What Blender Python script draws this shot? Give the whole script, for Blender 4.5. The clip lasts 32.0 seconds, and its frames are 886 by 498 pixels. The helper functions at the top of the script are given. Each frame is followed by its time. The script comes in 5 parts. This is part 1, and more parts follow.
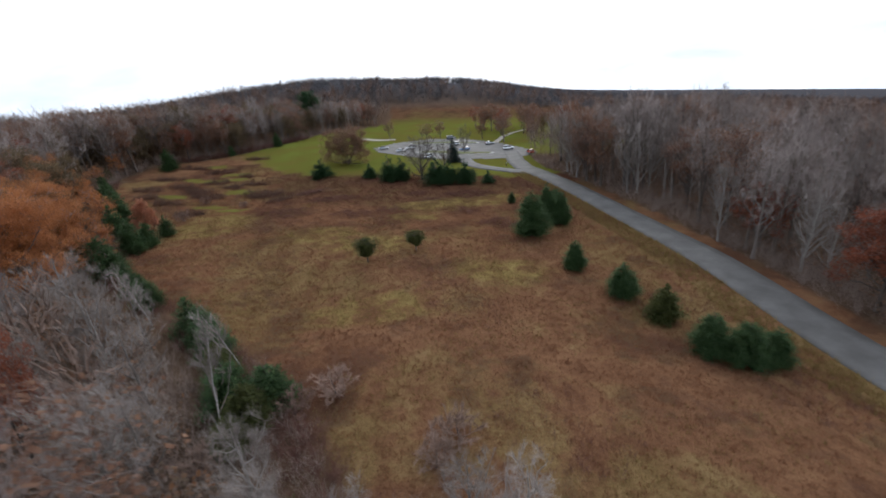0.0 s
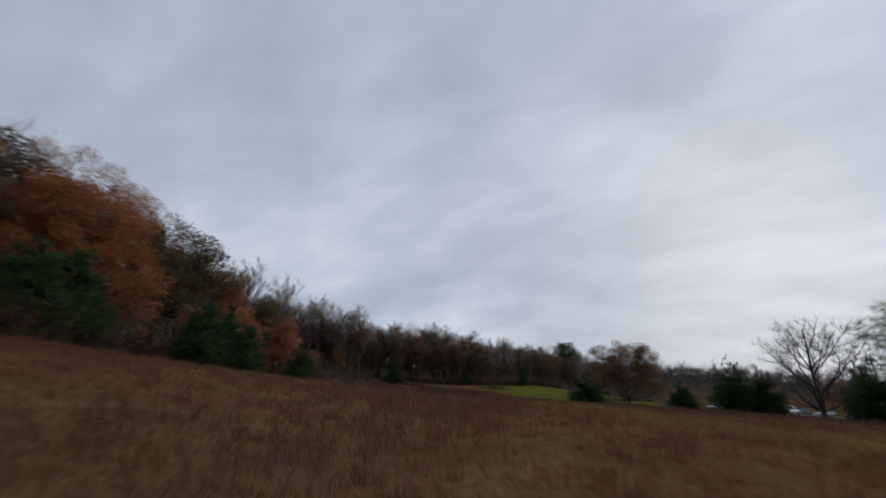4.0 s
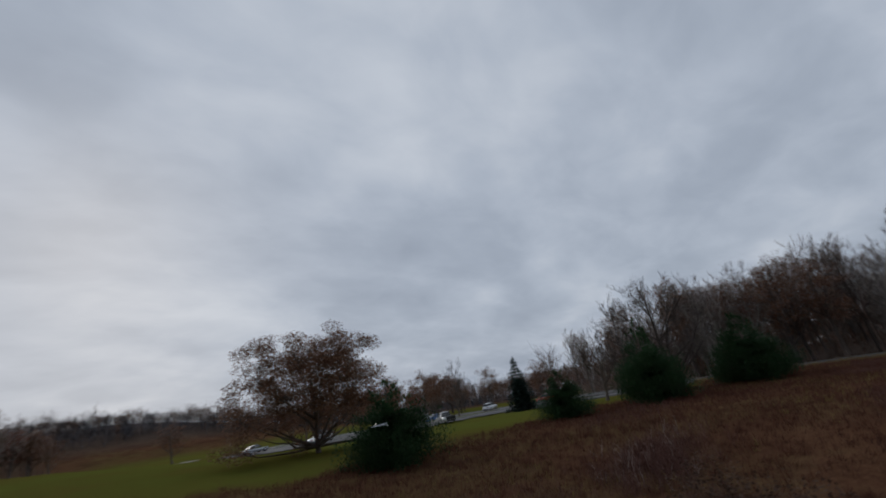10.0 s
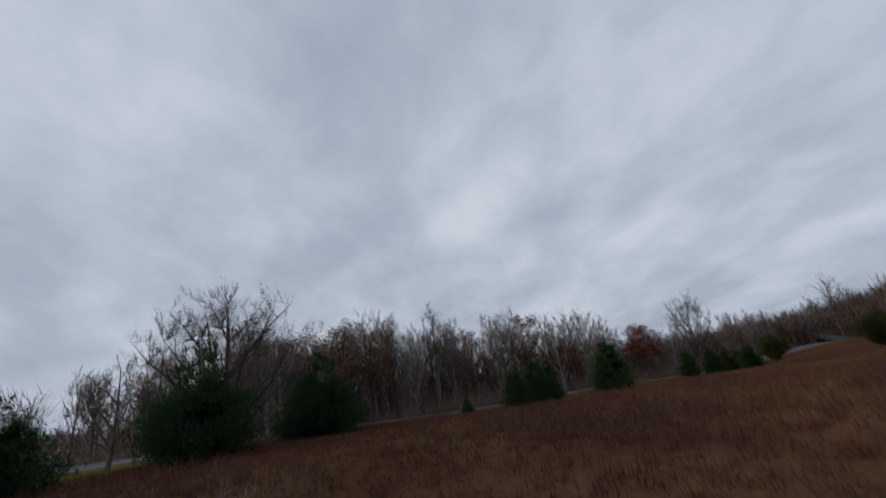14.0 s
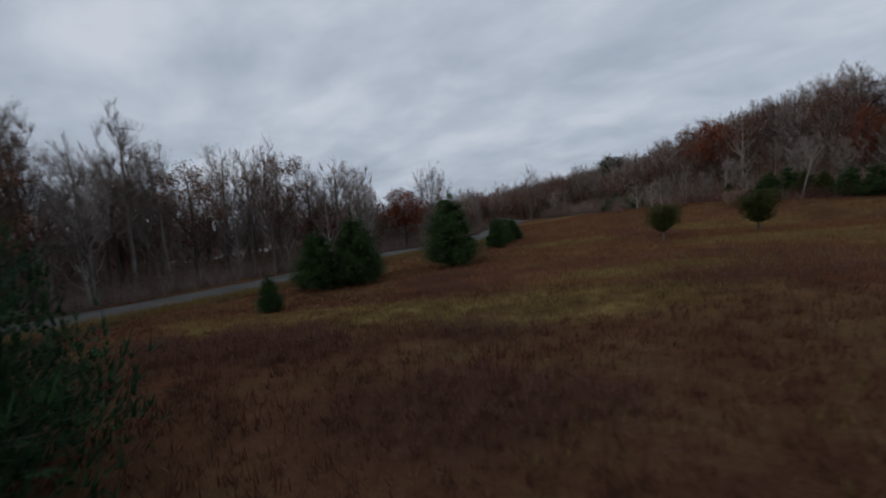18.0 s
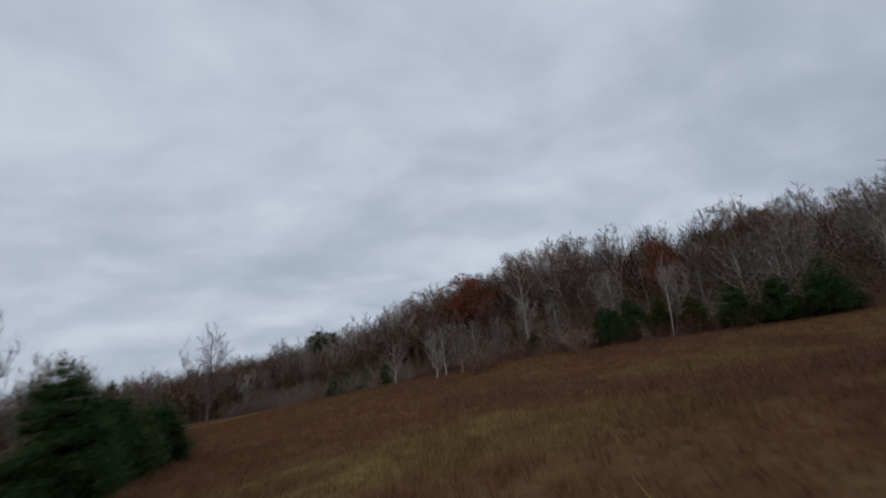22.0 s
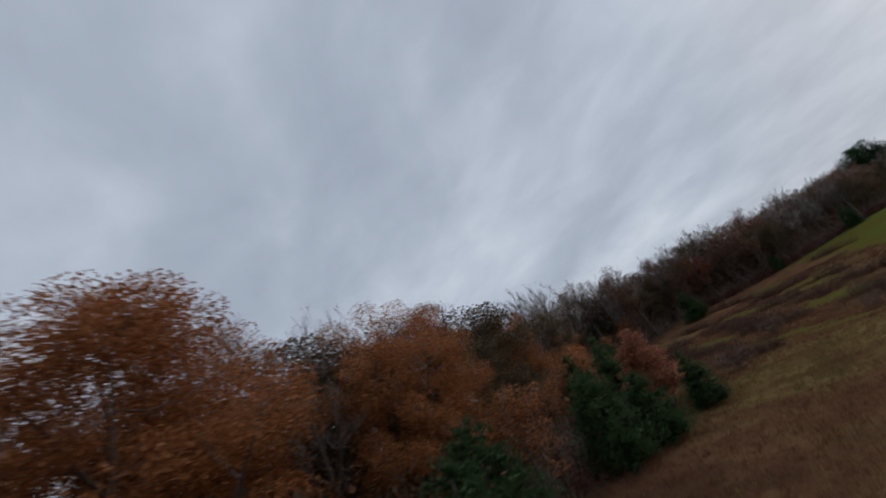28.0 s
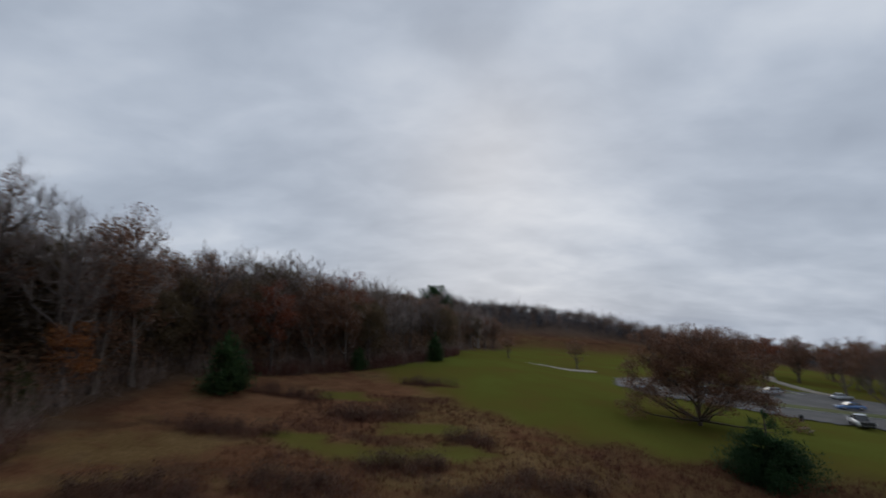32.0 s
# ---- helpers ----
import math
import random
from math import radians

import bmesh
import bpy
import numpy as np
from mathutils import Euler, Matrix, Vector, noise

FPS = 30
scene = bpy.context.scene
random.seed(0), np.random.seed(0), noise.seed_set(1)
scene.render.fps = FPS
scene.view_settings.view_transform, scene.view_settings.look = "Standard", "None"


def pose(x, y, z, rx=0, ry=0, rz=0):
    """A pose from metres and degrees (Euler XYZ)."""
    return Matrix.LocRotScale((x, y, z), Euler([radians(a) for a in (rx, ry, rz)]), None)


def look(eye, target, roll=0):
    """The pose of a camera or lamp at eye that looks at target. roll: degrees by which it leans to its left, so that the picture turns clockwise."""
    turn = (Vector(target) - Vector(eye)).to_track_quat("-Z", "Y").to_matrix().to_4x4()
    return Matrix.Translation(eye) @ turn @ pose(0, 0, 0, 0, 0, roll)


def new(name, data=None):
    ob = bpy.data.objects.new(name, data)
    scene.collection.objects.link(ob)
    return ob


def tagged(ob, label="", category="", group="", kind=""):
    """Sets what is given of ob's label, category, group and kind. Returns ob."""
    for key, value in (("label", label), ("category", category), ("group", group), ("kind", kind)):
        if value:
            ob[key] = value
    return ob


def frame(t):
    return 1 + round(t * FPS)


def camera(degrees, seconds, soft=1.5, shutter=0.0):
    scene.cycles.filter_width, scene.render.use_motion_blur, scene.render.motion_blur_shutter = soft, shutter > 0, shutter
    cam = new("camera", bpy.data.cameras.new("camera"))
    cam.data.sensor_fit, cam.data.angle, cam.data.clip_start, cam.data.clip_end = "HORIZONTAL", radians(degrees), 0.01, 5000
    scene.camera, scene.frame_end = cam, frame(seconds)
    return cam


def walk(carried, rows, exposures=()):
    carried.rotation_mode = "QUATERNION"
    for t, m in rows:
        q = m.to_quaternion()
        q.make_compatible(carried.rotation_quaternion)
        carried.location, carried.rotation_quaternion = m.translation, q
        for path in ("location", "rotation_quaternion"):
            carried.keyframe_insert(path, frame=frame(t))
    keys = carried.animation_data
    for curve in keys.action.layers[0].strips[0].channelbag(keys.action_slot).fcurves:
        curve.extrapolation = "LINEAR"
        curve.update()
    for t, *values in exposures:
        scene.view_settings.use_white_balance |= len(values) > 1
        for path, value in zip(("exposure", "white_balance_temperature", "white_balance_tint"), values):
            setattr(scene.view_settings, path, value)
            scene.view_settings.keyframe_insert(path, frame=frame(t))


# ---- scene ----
cam = camera(93.1, 32.0, soft=1.7, shutter=0.35)
PATH = [
    (0, (-1.573, 4.124, 29.521), (-1.567, 5.991, 28.804), -5.8),
    (0.5, (1.625, 8.729, 23.797), (1.434, 10.608, 23.141), -2.5),
    (1, (4.419, 12.547, 16.903), (3.842, 14.382, 16.356), 3.1),
    (1.5, (4.963, 18.909, 12.149), (3.924, 20.577, 11.779), 6.9),
    (2, (3.364, 27.128, 8.375), (2.05, 28.631, 8.5), 9.2),
    (2.5, (-0.914, 35.098, 6.433), (-2.296, 36.497, 6.801), 8.4),
    (3, (-6.522, 42.323, 4.896), (-7.89, 43.702, 5.376), 8.4),
    (3.5, (-13.278, 48.632, 4.361), (-14.489, 50.103, 4.968), 5.3),
    (4, (-21.193, 55.398, 3.952), (-22.106, 57.03, 4.661), 0.8),
    (4.5, (-27.337, 61.274, 4.506), (-27.982, 63.017, 5.247), -4.2),
    (6.5, (-48.992, 86.289, 7.727), (-48.895, 88.174, 8.388), -3.9),
    (7, (-53.459, 91.293, 8.508), (-53.121, 93.149, 9.174), -6.4),
    (7.5, (-56.115, 96.172, 9.315), (-55.554, 97.977, 9.97), -8.4),
    (8, (-58.742, 100.62, 9.731), (-57.978, 102.355, 10.369), -10.0),
    (8.5, (-60.602, 104.904, 10.102), (-59.662, 106.556, 10.725), -10.3),
    (9, (-61.568, 108.839, 10.18), (-60.479, 110.401, 10.794), -9.1),
    (9.5, (-62.437, 113.339, 9.897), (-61.185, 114.777, 10.501), -9.1),
    (10, (-61.773, 119.609, 9.503), (-60.285, 120.797, 10.116), -12.4),
    (10.5, (-61.112, 123.984, 9.04), (-59.441, 124.919, 9.618), -15.4),
    (11, (-59.806, 126.764, 8.341), (-58.008, 127.452, 8.881), -18.3),
    (11.5, (-58.204, 128.861, 7.529), (-56.316, 129.31, 8.01), -20.4),
    (12, (-56.442, 130.404, 6.383), (-54.509, 130.634, 6.844), -19.8),
    (12.5, (-54.231, 129.548, 6.452), (-52.296, 129.496, 6.957), -16.7),
    (13, (-52.354, 127.857, 5.943), (-50.462, 127.572, 6.524), -14.5),
    (13.5, (-49.806, 126.835, 6.19), (-47.965, 126.297, 6.756), -15.5),
    (15.5, (-35.926, 122.992, 8.656), (-34.0, 122.83, 9.155), 22.5),
    (16, (-32.63, 124.472, 8.483), (-30.731, 124.107, 8.980), 21.3),
    (16.5, (-27.868, 124.317, 7.931), (-26.028, 123.709, 8.420), 16.8),
    (17, (-22.78, 125.996, 7.751), (-21.111, 124.918, 7.978), 4.4),
    (17.5, (-16.586, 126.61, 8.315), (-15.215, 125.159, 8.192), -2.4),
    (18, (-11.659, 126.111, 7.471), (-10.542, 124.463, 7.277), -4.3),
    (18.5, (-7.12, 123.952, 7.121), (-6.212, 122.182, 6.923), -5.5),
    (19, (-3.021, 120.511, 6.345), (-2.313, 118.649, 6.161), -5.9),
    (19.5, (1.09, 116.316, 5.313), (1.572, 114.382, 5.154), -6.3),
    (20, (3.764, 109.361, 4.362), (4.044, 107.382, 4.295), -6.9),
    (20.5, (6.069, 101.862, 3.046), (6.197, 99.876, 3.249), -6.0),
    (21, (8.071, 94.572, 2.082), (8.072, 92.643, 2.608), -6.5),
    (21.5, (8.568, 87.413, 2.411), (8.451, 85.496, 2.971), -5.4),
    (22, (8.68, 81.024, 3.234), (8.379, 79.137, 3.824), -6.9),
    (22.5, (8.957, 75.497, 4.684), (8.338, 73.671, 5.217), -12.5),
    (23, (8.321, 70.446, 6.145), (7.373, 68.765, 6.671), -17.6),
    (23.5, (6.547, 64.59, 7.503), (5.271, 63.155, 8.061), -22.7),
    (24, (4.311, 59.963, 8.519), (2.786, 58.809, 9.104), -23.4),
    (24.5, (0.904, 55.969, 9.254), (-0.802, 55.133, 9.879), -25.9),
    (25, (-3.227, 52.643, 10.041), (-5.064, 52.179, 10.678), -28.7),
    (25.5, (-7.383, 50.961, 10.836), (-9.246, 50.888, 11.558), -29.8),
    (26, (-12.900, 49.200, 11.250), (-14.738, 49.432, 12.006), -31.0),
    (26.5, (-20.100, 47.900, 11.550), (-21.864, 48.422, 12.335), -32.2),
    (27, (-26.800, 48.200, 11.750), (-28.454, 48.989, 12.551), -33.2),
    (27.5, (-31.981, 51.213, 11.931), (-33.511, 52.214, 12.741), -33.7),
    (28, (-35.349, 56.444, 12.514), (-36.817, 57.556, 13.294), -29.4),
    (28.5, (-37.929, 62.118, 13.038), (-39.339, 63.315, 13.799), -23.7),
    (29, (-40.759, 67.881, 13.597), (-42.122, 69.153, 14.321), -17.8),
    (29.5, (-43.415, 73.327, 14.327), (-44.735, 74.692, 14.957), -11.8),
    (30, (-45.961, 78.437, 14.938), (-47.208, 79.91, 15.461), -6.6),
    (30.5, (-50.402, 83.93, 15.733), (-51.518, 85.536, 16.151), -0.4),
    (31, (-56.582, 90.431, 16.701), (-57.475, 92.178, 17.091), 3.6),
    (31.5, (-63.633, 97.552, 17.516), (-64.102, 99.452, 17.934), 1.9),
    (32, (-69.981, 104.861, 18.842), (-69.956, 106.83, 19.209), 0.1),
]
EXPOSURES = [(0.0, 1.40), (1.0, 1.14), (2.0, 0.82), (3.0, 0.52), (4.0, 0.22), (7.0, 0.0), (10.0, -0.05), (13.0, 0.1), (16.0, 0.1), (18.0, 0.05), (19.0, 0.36), (20.0, 0.46), (22.0, 0.15), (24.0, -0.02), (25.0, -0.02), (28.0, 0.12), (30.0, 0.08), (32.0, 0.1)]
walk(cam, [(t, look(eye, target, roll)) for t, eye, target, roll in PATH], EXPOSURES)

# ---------------------------------------------------------------- world and sun
SUN_AZ, SUN_EL = 8.0, 24.0        # degrees from north to the east, and above the horizon


def node(tree, kind, **inputs):
    n = tree.nodes.new(kind)
    for key, value in inputs.items():
        n.inputs[key.replace("_", " ")].default_value = value
    return n


def ramp(tree, fac, stops):
    r = tree.nodes.new("ShaderNodeValToRGB")
    while len(r.color_ramp.elements) < len(stops):
        r.color_ramp.elements.new(0.5)
    for e, (p, c) in zip(r.color_ramp.elements, stops):
        e.position, e.color = p, (*c, 1) if len(c) == 3 else c
    tree.links.new(fac, r.inputs[0])
    return r.outputs[0]


def maths(tree, op, a, b=None, c=None):
    m = tree.nodes.new("ShaderNodeMath")
    m.operation = op
    for i, v in enumerate((a, b, c)):
        if v is None:
            continue
        if isinstance(v, (int, float)):
            m.inputs[i].default_value = v
        else:
            tree.links.new(v, m.inputs[i])
    return m.outputs[0]


def mixed(tree, fac, a, b, mode="MIX"):
    m = tree.nodes.new("ShaderNodeMix")
    m.data_type, m.blend_type = "RGBA", mode
    for i, v in ((0, fac), (6, a), (7, b)):
        if isinstance(v, (int, float)):
            m.inputs[i].default_value = v
        elif isinstance(v, tuple):
            m.inputs[i].default_value = (*v, 1)
        else:
            tree.links.new(v, m.inputs[i])
    return m.outputs[2]


world = bpy.data.worlds.new("overcast_sky")
scene.world = world
world.use_nodes = True
wt = world.node_tree
wt.nodes.clear()
sky = wt.nodes.new("ShaderNodeTexSky")
sky.sky_type, sky.sun_disc = "NISHITA", False
sky.sun_elevation, sky.sun_rotation = radians(SUN_EL), radians(SUN_AZ)
sky.air_density, sky.dust_density = 1.0, 3.0
wc = wt.nodes.new("ShaderNodeTexCoord")
sep = wt.nodes.new("ShaderNodeSeparateXYZ")
wt.links.new(wc.outputs["Generated"], sep.inputs[0])
sheet = wt.nodes.new("ShaderNodeVectorMath")
sheet.operation = "SCALE"
wt.links.new(wc.outputs["Generated"], sheet.inputs[0])
wt.links.new(maths(wt, "DIVIDE", 1.0, maths(wt, "ADD", maths(wt, "MAXIMUM", sep.outputs[2], 0.0), 0.33)), sheet.inputs["Scale"])
flat = wt.nodes.new("ShaderNodeMapping")
flat.inputs["Scale"].default_value = (0.8, 1.15, 0.6)
flat.inputs["Rotation"].default_value = (0.0, 0.0, 0.6)
wt.links.new(sheet.outputs[0], flat.inputs[0])
big = node(wt, "ShaderNodeTexNoise", Scale=1.5, Detail=4.0, Roughness=0.48, Distortion=0.2)
fine = node(wt, "ShaderNodeTexNoise", Scale=4.2, Detail=5.0, Roughness=0.52, Distortion=0.3)
for n in (big, fine):
    wt.links.new(flat.outputs[0], n.inputs["Vector"])
cover = maths(wt, "ADD", maths(wt, "MULTIPLY", big.outputs[0], 0.65), maths(wt, "MULTIPLY", fine.outputs[0], 0.35))
cloud = ramp(wt, cover, [(0.34, (0.335, 0.385, 0.470)), (0.45, (0.390, 0.445, 0.535)), (0.54, (0.455, 0.512, 0.605)), (0.68, (0.580, 0.630, 0.710))])
# the hidden sun brightens and warms the cloud in its quarter, near the horizon
glow = maths(wt, "MULTIPLY", maths(wt, "POWER", maths(wt, "MAXIMUM", maths(wt, "ADD", maths(wt, "MULTIPLY", sep.outputs[1], 0.96), maths(wt, "MULTIPLY", sep.outputs[0], 0.06)), 0.0), 5.0),
             maths(wt, "SUBTRACT", 1.0, maths(wt, "MINIMUM", maths(wt, "MULTIPLY", maths(wt, "MAXIMUM", sep.outputs[2], 0.0), 4.2), 1.0)))
glow = maths(wt, "MULTIPLY", glow, maths(wt, "MULTIPLY", maths(wt, "SUBTRACT", cover, 0.30), 2.2))
lit = mixed(wt, 1.0, cloud, mixed(wt, glow, (0, 0, 0), (0.125, 0.104, 0.086)), "ADD")
whole = mixed(wt, 0.9, sky.outputs[0], lit)
back = wt.nodes.new("ShaderNodeBackground")
wt.links.new(whole, back.inputs[0])
back.inputs[1].default_value = 1.0
# the sky texture is far brighter than the cloud: weaken it first
dim = mixed(wt, 1.0, sky.outputs[0], (0.03, 0.03, 0.03), "MULTIPLY")
whole_mix = whole.node
wt.links.new(dim, whole_mix.inputs[6])
outw = wt.nodes.new("ShaderNodeOutputWorld")
wt.links.new(back.outputs[0], outw.inputs[0])

sun = bpy.data.lights.new("sun", "SUN")
sun.energy, sun.angle, sun.color = 0.5, radians(30), (1.0, 0.95, 0.88)
sun_ob = new("sun", sun)
sun_ob.matrix_world = look((0, 0, 80), (-math.sin(radians(SUN_AZ)) * 80, -math.cos(radians(SUN_AZ)) * 80, 80 - 80 * math.tan(radians(SUN_EL))))

# ---------------------------------------------------------------- materials


def surface(name, stops, s1=1.0, s2=8.0, rough=0.85, bump=0.3, vary=0.35, rand="", metal=0.0, coat=0.0, stretch=None, spec=0.3):
    """Colours by coarse noise, lightness by fine noise, relief by both. rand: 'object' or 'island' varies whole pieces."""
    m = bpy.data.materials.new(name)
    m.use_nodes = True
    t = m.node_tree
    b = t.nodes["Principled BSDF"]
    tc = t.nodes.new("ShaderNodeTexCoord")
    mp = t.nodes.new("ShaderNodeMapping")
    if stretch:
        mp.inputs["Scale"].default_value = stretch
    t.links.new(tc.outputs["Object"], mp.inputs[0])
    n1 = node(t, "ShaderNodeTexNoise", Scale=s1, Detail=4.0, Roughness=0.6)
    n2 = node(t, "ShaderNodeTexNoise", Scale=s2, Detail=5.0, Roughness=0.65)
    for n in (n1, n2):
        t.links.new(mp.outputs[0], n.inputs["Vector"])
    fac = n1.outputs[0]
    if rand:
        info = t.nodes.new("ShaderNodeObjectInfo" if rand == "object" else "ShaderNodeNewGeometry")
        r = info.outputs["Random" if rand == "object" else "Random Per Island"]
        fac = maths(t, "ADD", maths(t, "MULTIPLY", fac, 0.5), maths(t, "MULTIPLY", r, 0.5))
    col = ramp(t, fac, stops)
    shade = maths(t, "ADD", maths(t, "MULTIPLY", maths(t, "SUBTRACT", n2.outputs[0], 0.5), vary * 2), 1.0)
    comb = t.nodes.new("ShaderNodeCombineColor")
    for i in range(3):
        t.links.new(shade, comb.inputs[i])
    t.links.new(mixed(t, 1.0, col, comb.outputs[0], "MULTIPLY"), b.inputs["Base Color"])
    b.inputs["Roughness"].default_value, b.inputs["Metallic"].default_value = rough, metal
    b.inputs["Specular IOR Level"].default_value, b.inputs["Coat Weight"].default_value = spec, coat
    if bump:
        bp = node(t, "ShaderNodeBump", Strength=bump, Distance=0.05)
        t.links.new(n2.outputs[0], bp.inputs["Height"])
        t.links.new(bp.outputs[0], b.inputs["Normal"])
    return m


def plain(name, colour, rough=0.5, metal=0.0, coat=0.0, spec=0.5):
    return surface(name, [(0.3, tuple(c * 0.9 for c in colour)), (0.7, tuple(min(1, c * 1.08) for c in colour))], 2.0, 30.0, rough, 0.03, 0.06, "", metal, coat, None, spec)


def leafy(name, stops, rand="island", rough=0.7, thin=0.38):
    """Leaves and needles: light passes through them a little."""
    m = surface(name, stops, 0.6, 5.0, rough, 0.0, 0.3, rand, spec=0.15)
    t = m.node_tree
    b, out = t.nodes["Principled BSDF"], t.nodes["Material Output"]
    tr = t.nodes.new("ShaderNodeBsdfTranslucent")
    t.links.new(b.inputs["Base Color"].links[0].from_socket, tr.inputs[0])
    mx = t.nodes.new("ShaderNodeMixShader")
    mx.inputs[0].default_value = thin
    t.links.new(b.outputs[0], mx.inputs[1])
    t.links.new(tr.outputs[0], mx.inputs[2])
    t.links.new(mx.outputs[0], out.inputs[0])
    return m


BARK_GREY = surface("bark_grey", [(0.3, (0.124, 0.102, 0.090)), (0.55, (0.198, 0.166, 0.145)), (0.75, (0.281, 0.248, 0.215))], 1.2, 14, 0.9, 0.6, 0.4, "object", stretch=(3, 3, 0.6))
BARK_DARK = surface("bark_dark", [(0.3, (0.070, 0.056, 0.047)), (0.7, (0.149, 0.118, 0.097))], 1.2, 14, 0.9, 0.6, 0.4, "object", stretch=(3, 3, 0.6))
BARK_BIRCH = surface("bark_birch", [(0.30, (0.09, 0.08, 0.07)), (0.42, (0.26, 0.235, 0.21)), (0.7, (0.40, 0.37, 0.34))], 3.0, 14, 0.8, 0.3, 0.25, stretch=(0.6, 0.6, 2.5))
TWIG = surface("twig", [(0.25, (0.150, 0.118, 0.103)), (0.5, (0.240, 0.192, 0.170)), (0.8, (0.360, 0.300, 0.271))], 0.5, 6, 0.9, 0.0, 0.3, "object")
TWIG_ROSY = surface("twig_rosy", [(0.25, (0.172, 0.109, 0.083)), (0.8, (0.310, 0.207, 0.161))], 0.5, 6, 0.9, 0.0, 0.3, "object")
BARK_PALE = surface("bark_pale", [(0.3, (0.16, 0.14, 0.125)), (0.7, (0.33, 0.30, 0.27))], 1.2, 14, 0.9, 0.5, 0.35, "object", stretch=(3, 3, 0.6))
TWIG_DARK = surface("twig_dark", [(0.25, (0.081, 0.064, 0.055)), (0.8, (0.172, 0.140, 0.122))], 0.5, 6, 0.9, 0.0, 0.3, "object")
TWIG_PALE = surface("twig_pale", [(0.25, (0.179, 0.146, 0.127)), (0.8, (0.314, 0.267, 0.235))], 0.5, 6, 0.9, 0.0, 0.3, "object")
NEEDLE_CEDAR = leafy("cedar_foliage", [(0.25, (0.040, 0.075, 0.033)), (0.5, (0.067, 0.120, 0.049)), (0.78, (0.113, 0.172, 0.064))])
NEEDLE_PINE = leafy("pine_needles", [(0.25, (0.024, 0.052, 0.024)), (0.55, (0.040, 0.084, 0.035)), (0.8, (0.061, 0.117, 0.047))])
NEEDLE_OLIVE = leafy("yellowing_cedar_foliage", [(0.25, (0.054, 0.066, 0.022)), (0.55, (0.090, 0.102, 0.031)), (0.8, (0.126, 0.126, 0.043))])
NEEDLE_BLUE = leafy("spruce_needles", [(0.25, (0.020, 0.036, 0.030)), (0.55, (0.034, 0.056, 0.048)), (0.8, (0.050, 0.078, 0.066))])
LEAF_ORANGE = leafy("orange_oak_leaves", [(0.22, (0.216, 0.079, 0.031)), (0.5, (0.403, 0.156, 0.058)), (0.8, (0.605, 0.266, 0.108))])
LEAF_RUSSET = leafy("russet_oak_leaves", [(0.22, (0.103, 0.052, 0.035)), (0.5, (0.192, 0.096, 0.060)), (0.8, (0.284, 0.157, 0.097))])
LEAF_RED = leafy("dark_red_leaves", [(0.22, (0.113, 0.032, 0.018)), (0.5, (0.212, 0.061, 0.032)), (0.8, (0.291, 0.095, 0.047))])
LEAF_DULL = leafy("olive_brown_leaves", [(0.22, (0.069, 0.053, 0.030)), (0.5, (0.127, 0.090, 0.048)), (0.8, (0.196, 0.129, 0.069))])
LEAF_PINK = leafy("salmon_leaves", [(0.22, (0.260, 0.104, 0.058)), (0.5, (0.429, 0.176, 0.098)), (0.8, (0.572, 0.260, 0.150))])
GRASS_RED = leafy("bluestem_grass", [(0.2, (0.101, 0.043, 0.022)), (0.5, (0.186, 0.081, 0.043)), (0.8, (0.269, 0.127, 0.068))])
GRASS_DARK = leafy("dark_stalks", [(0.2, (0.057, 0.024, 0.017)), (0.5, (0.109, 0.045, 0.029)), (0.8, (0.184, 0.082, 0.050))])
GRASS_TAN = leafy("tan_grass", [(0.2, (0.128, 0.090, 0.033)), (0.5, (0.206, 0.145, 0.056)), (0.8, (0.303, 0.220, 0.089))])
ASPHALT = surface("worn_asphalt", [(0.3, (0.066, 0.061, 0.057)), (0.55, (0.096, 0.090, 0.085)), (0.75, (0.130, 0.122, 0.114))], 0.25, 20, 0.8, 0.25, 0.2, spec=0.35)
GRAVEL = surface("pale_gravel", [(0.3, (0.22, 0.19, 0.15)), (0.7, (0.36, 0.32, 0.27))], 0.6, 18, 0.95, 0.4, 0.3)
GLASS_DARK = plain("car_glass", (0.012, 0.014, 0.016), 0.06, 0.0, 0.6, 0.6)
RUBBER = plain("rubber", (0.018, 0.018, 0.018), 0.85)
ALLOY = plain("wheel_alloy", (0.42, 0.42, 0.43), 0.35, 0.85)
LAMP_RED = plain("tail_lamp", (0.30, 0.015, 0.012), 0.2, 0.0, 0.4)
LAMP_CLEAR = plain("headlamp", (0.55, 0.56, 0.56), 0.15, 0.0, 0.5)
TRIM_BLACK = plain("black_trim", (0.02, 0.02, 0.021), 0.55)
SIGN_WHITE = plain("white_sign", (0.72, 0.72, 0.70), 0.5)
POST_WOOD = surface("post_wood", [(0.3, (0.12, 0.085, 0.055)), (0.7, (0.22, 0.17, 0.12))], 2, 18, 0.9, 0.4, 0.3, stretch=(4, 4, 0.7))
CONCRETE = surface("kerb_concrete", [(0.3, (0.30, 0.29, 0.27)), (0.7, (0.42, 0.41, 0.38))], 0.8, 16, 0.9, 0.3, 0.25)

# ---------------------------------------------------------------- the lie of the land


def smooth(a, b, v):
    k = np.clip((v - a) / (b - a), 0, 1)
    return k * k * (3 - 2 * k)


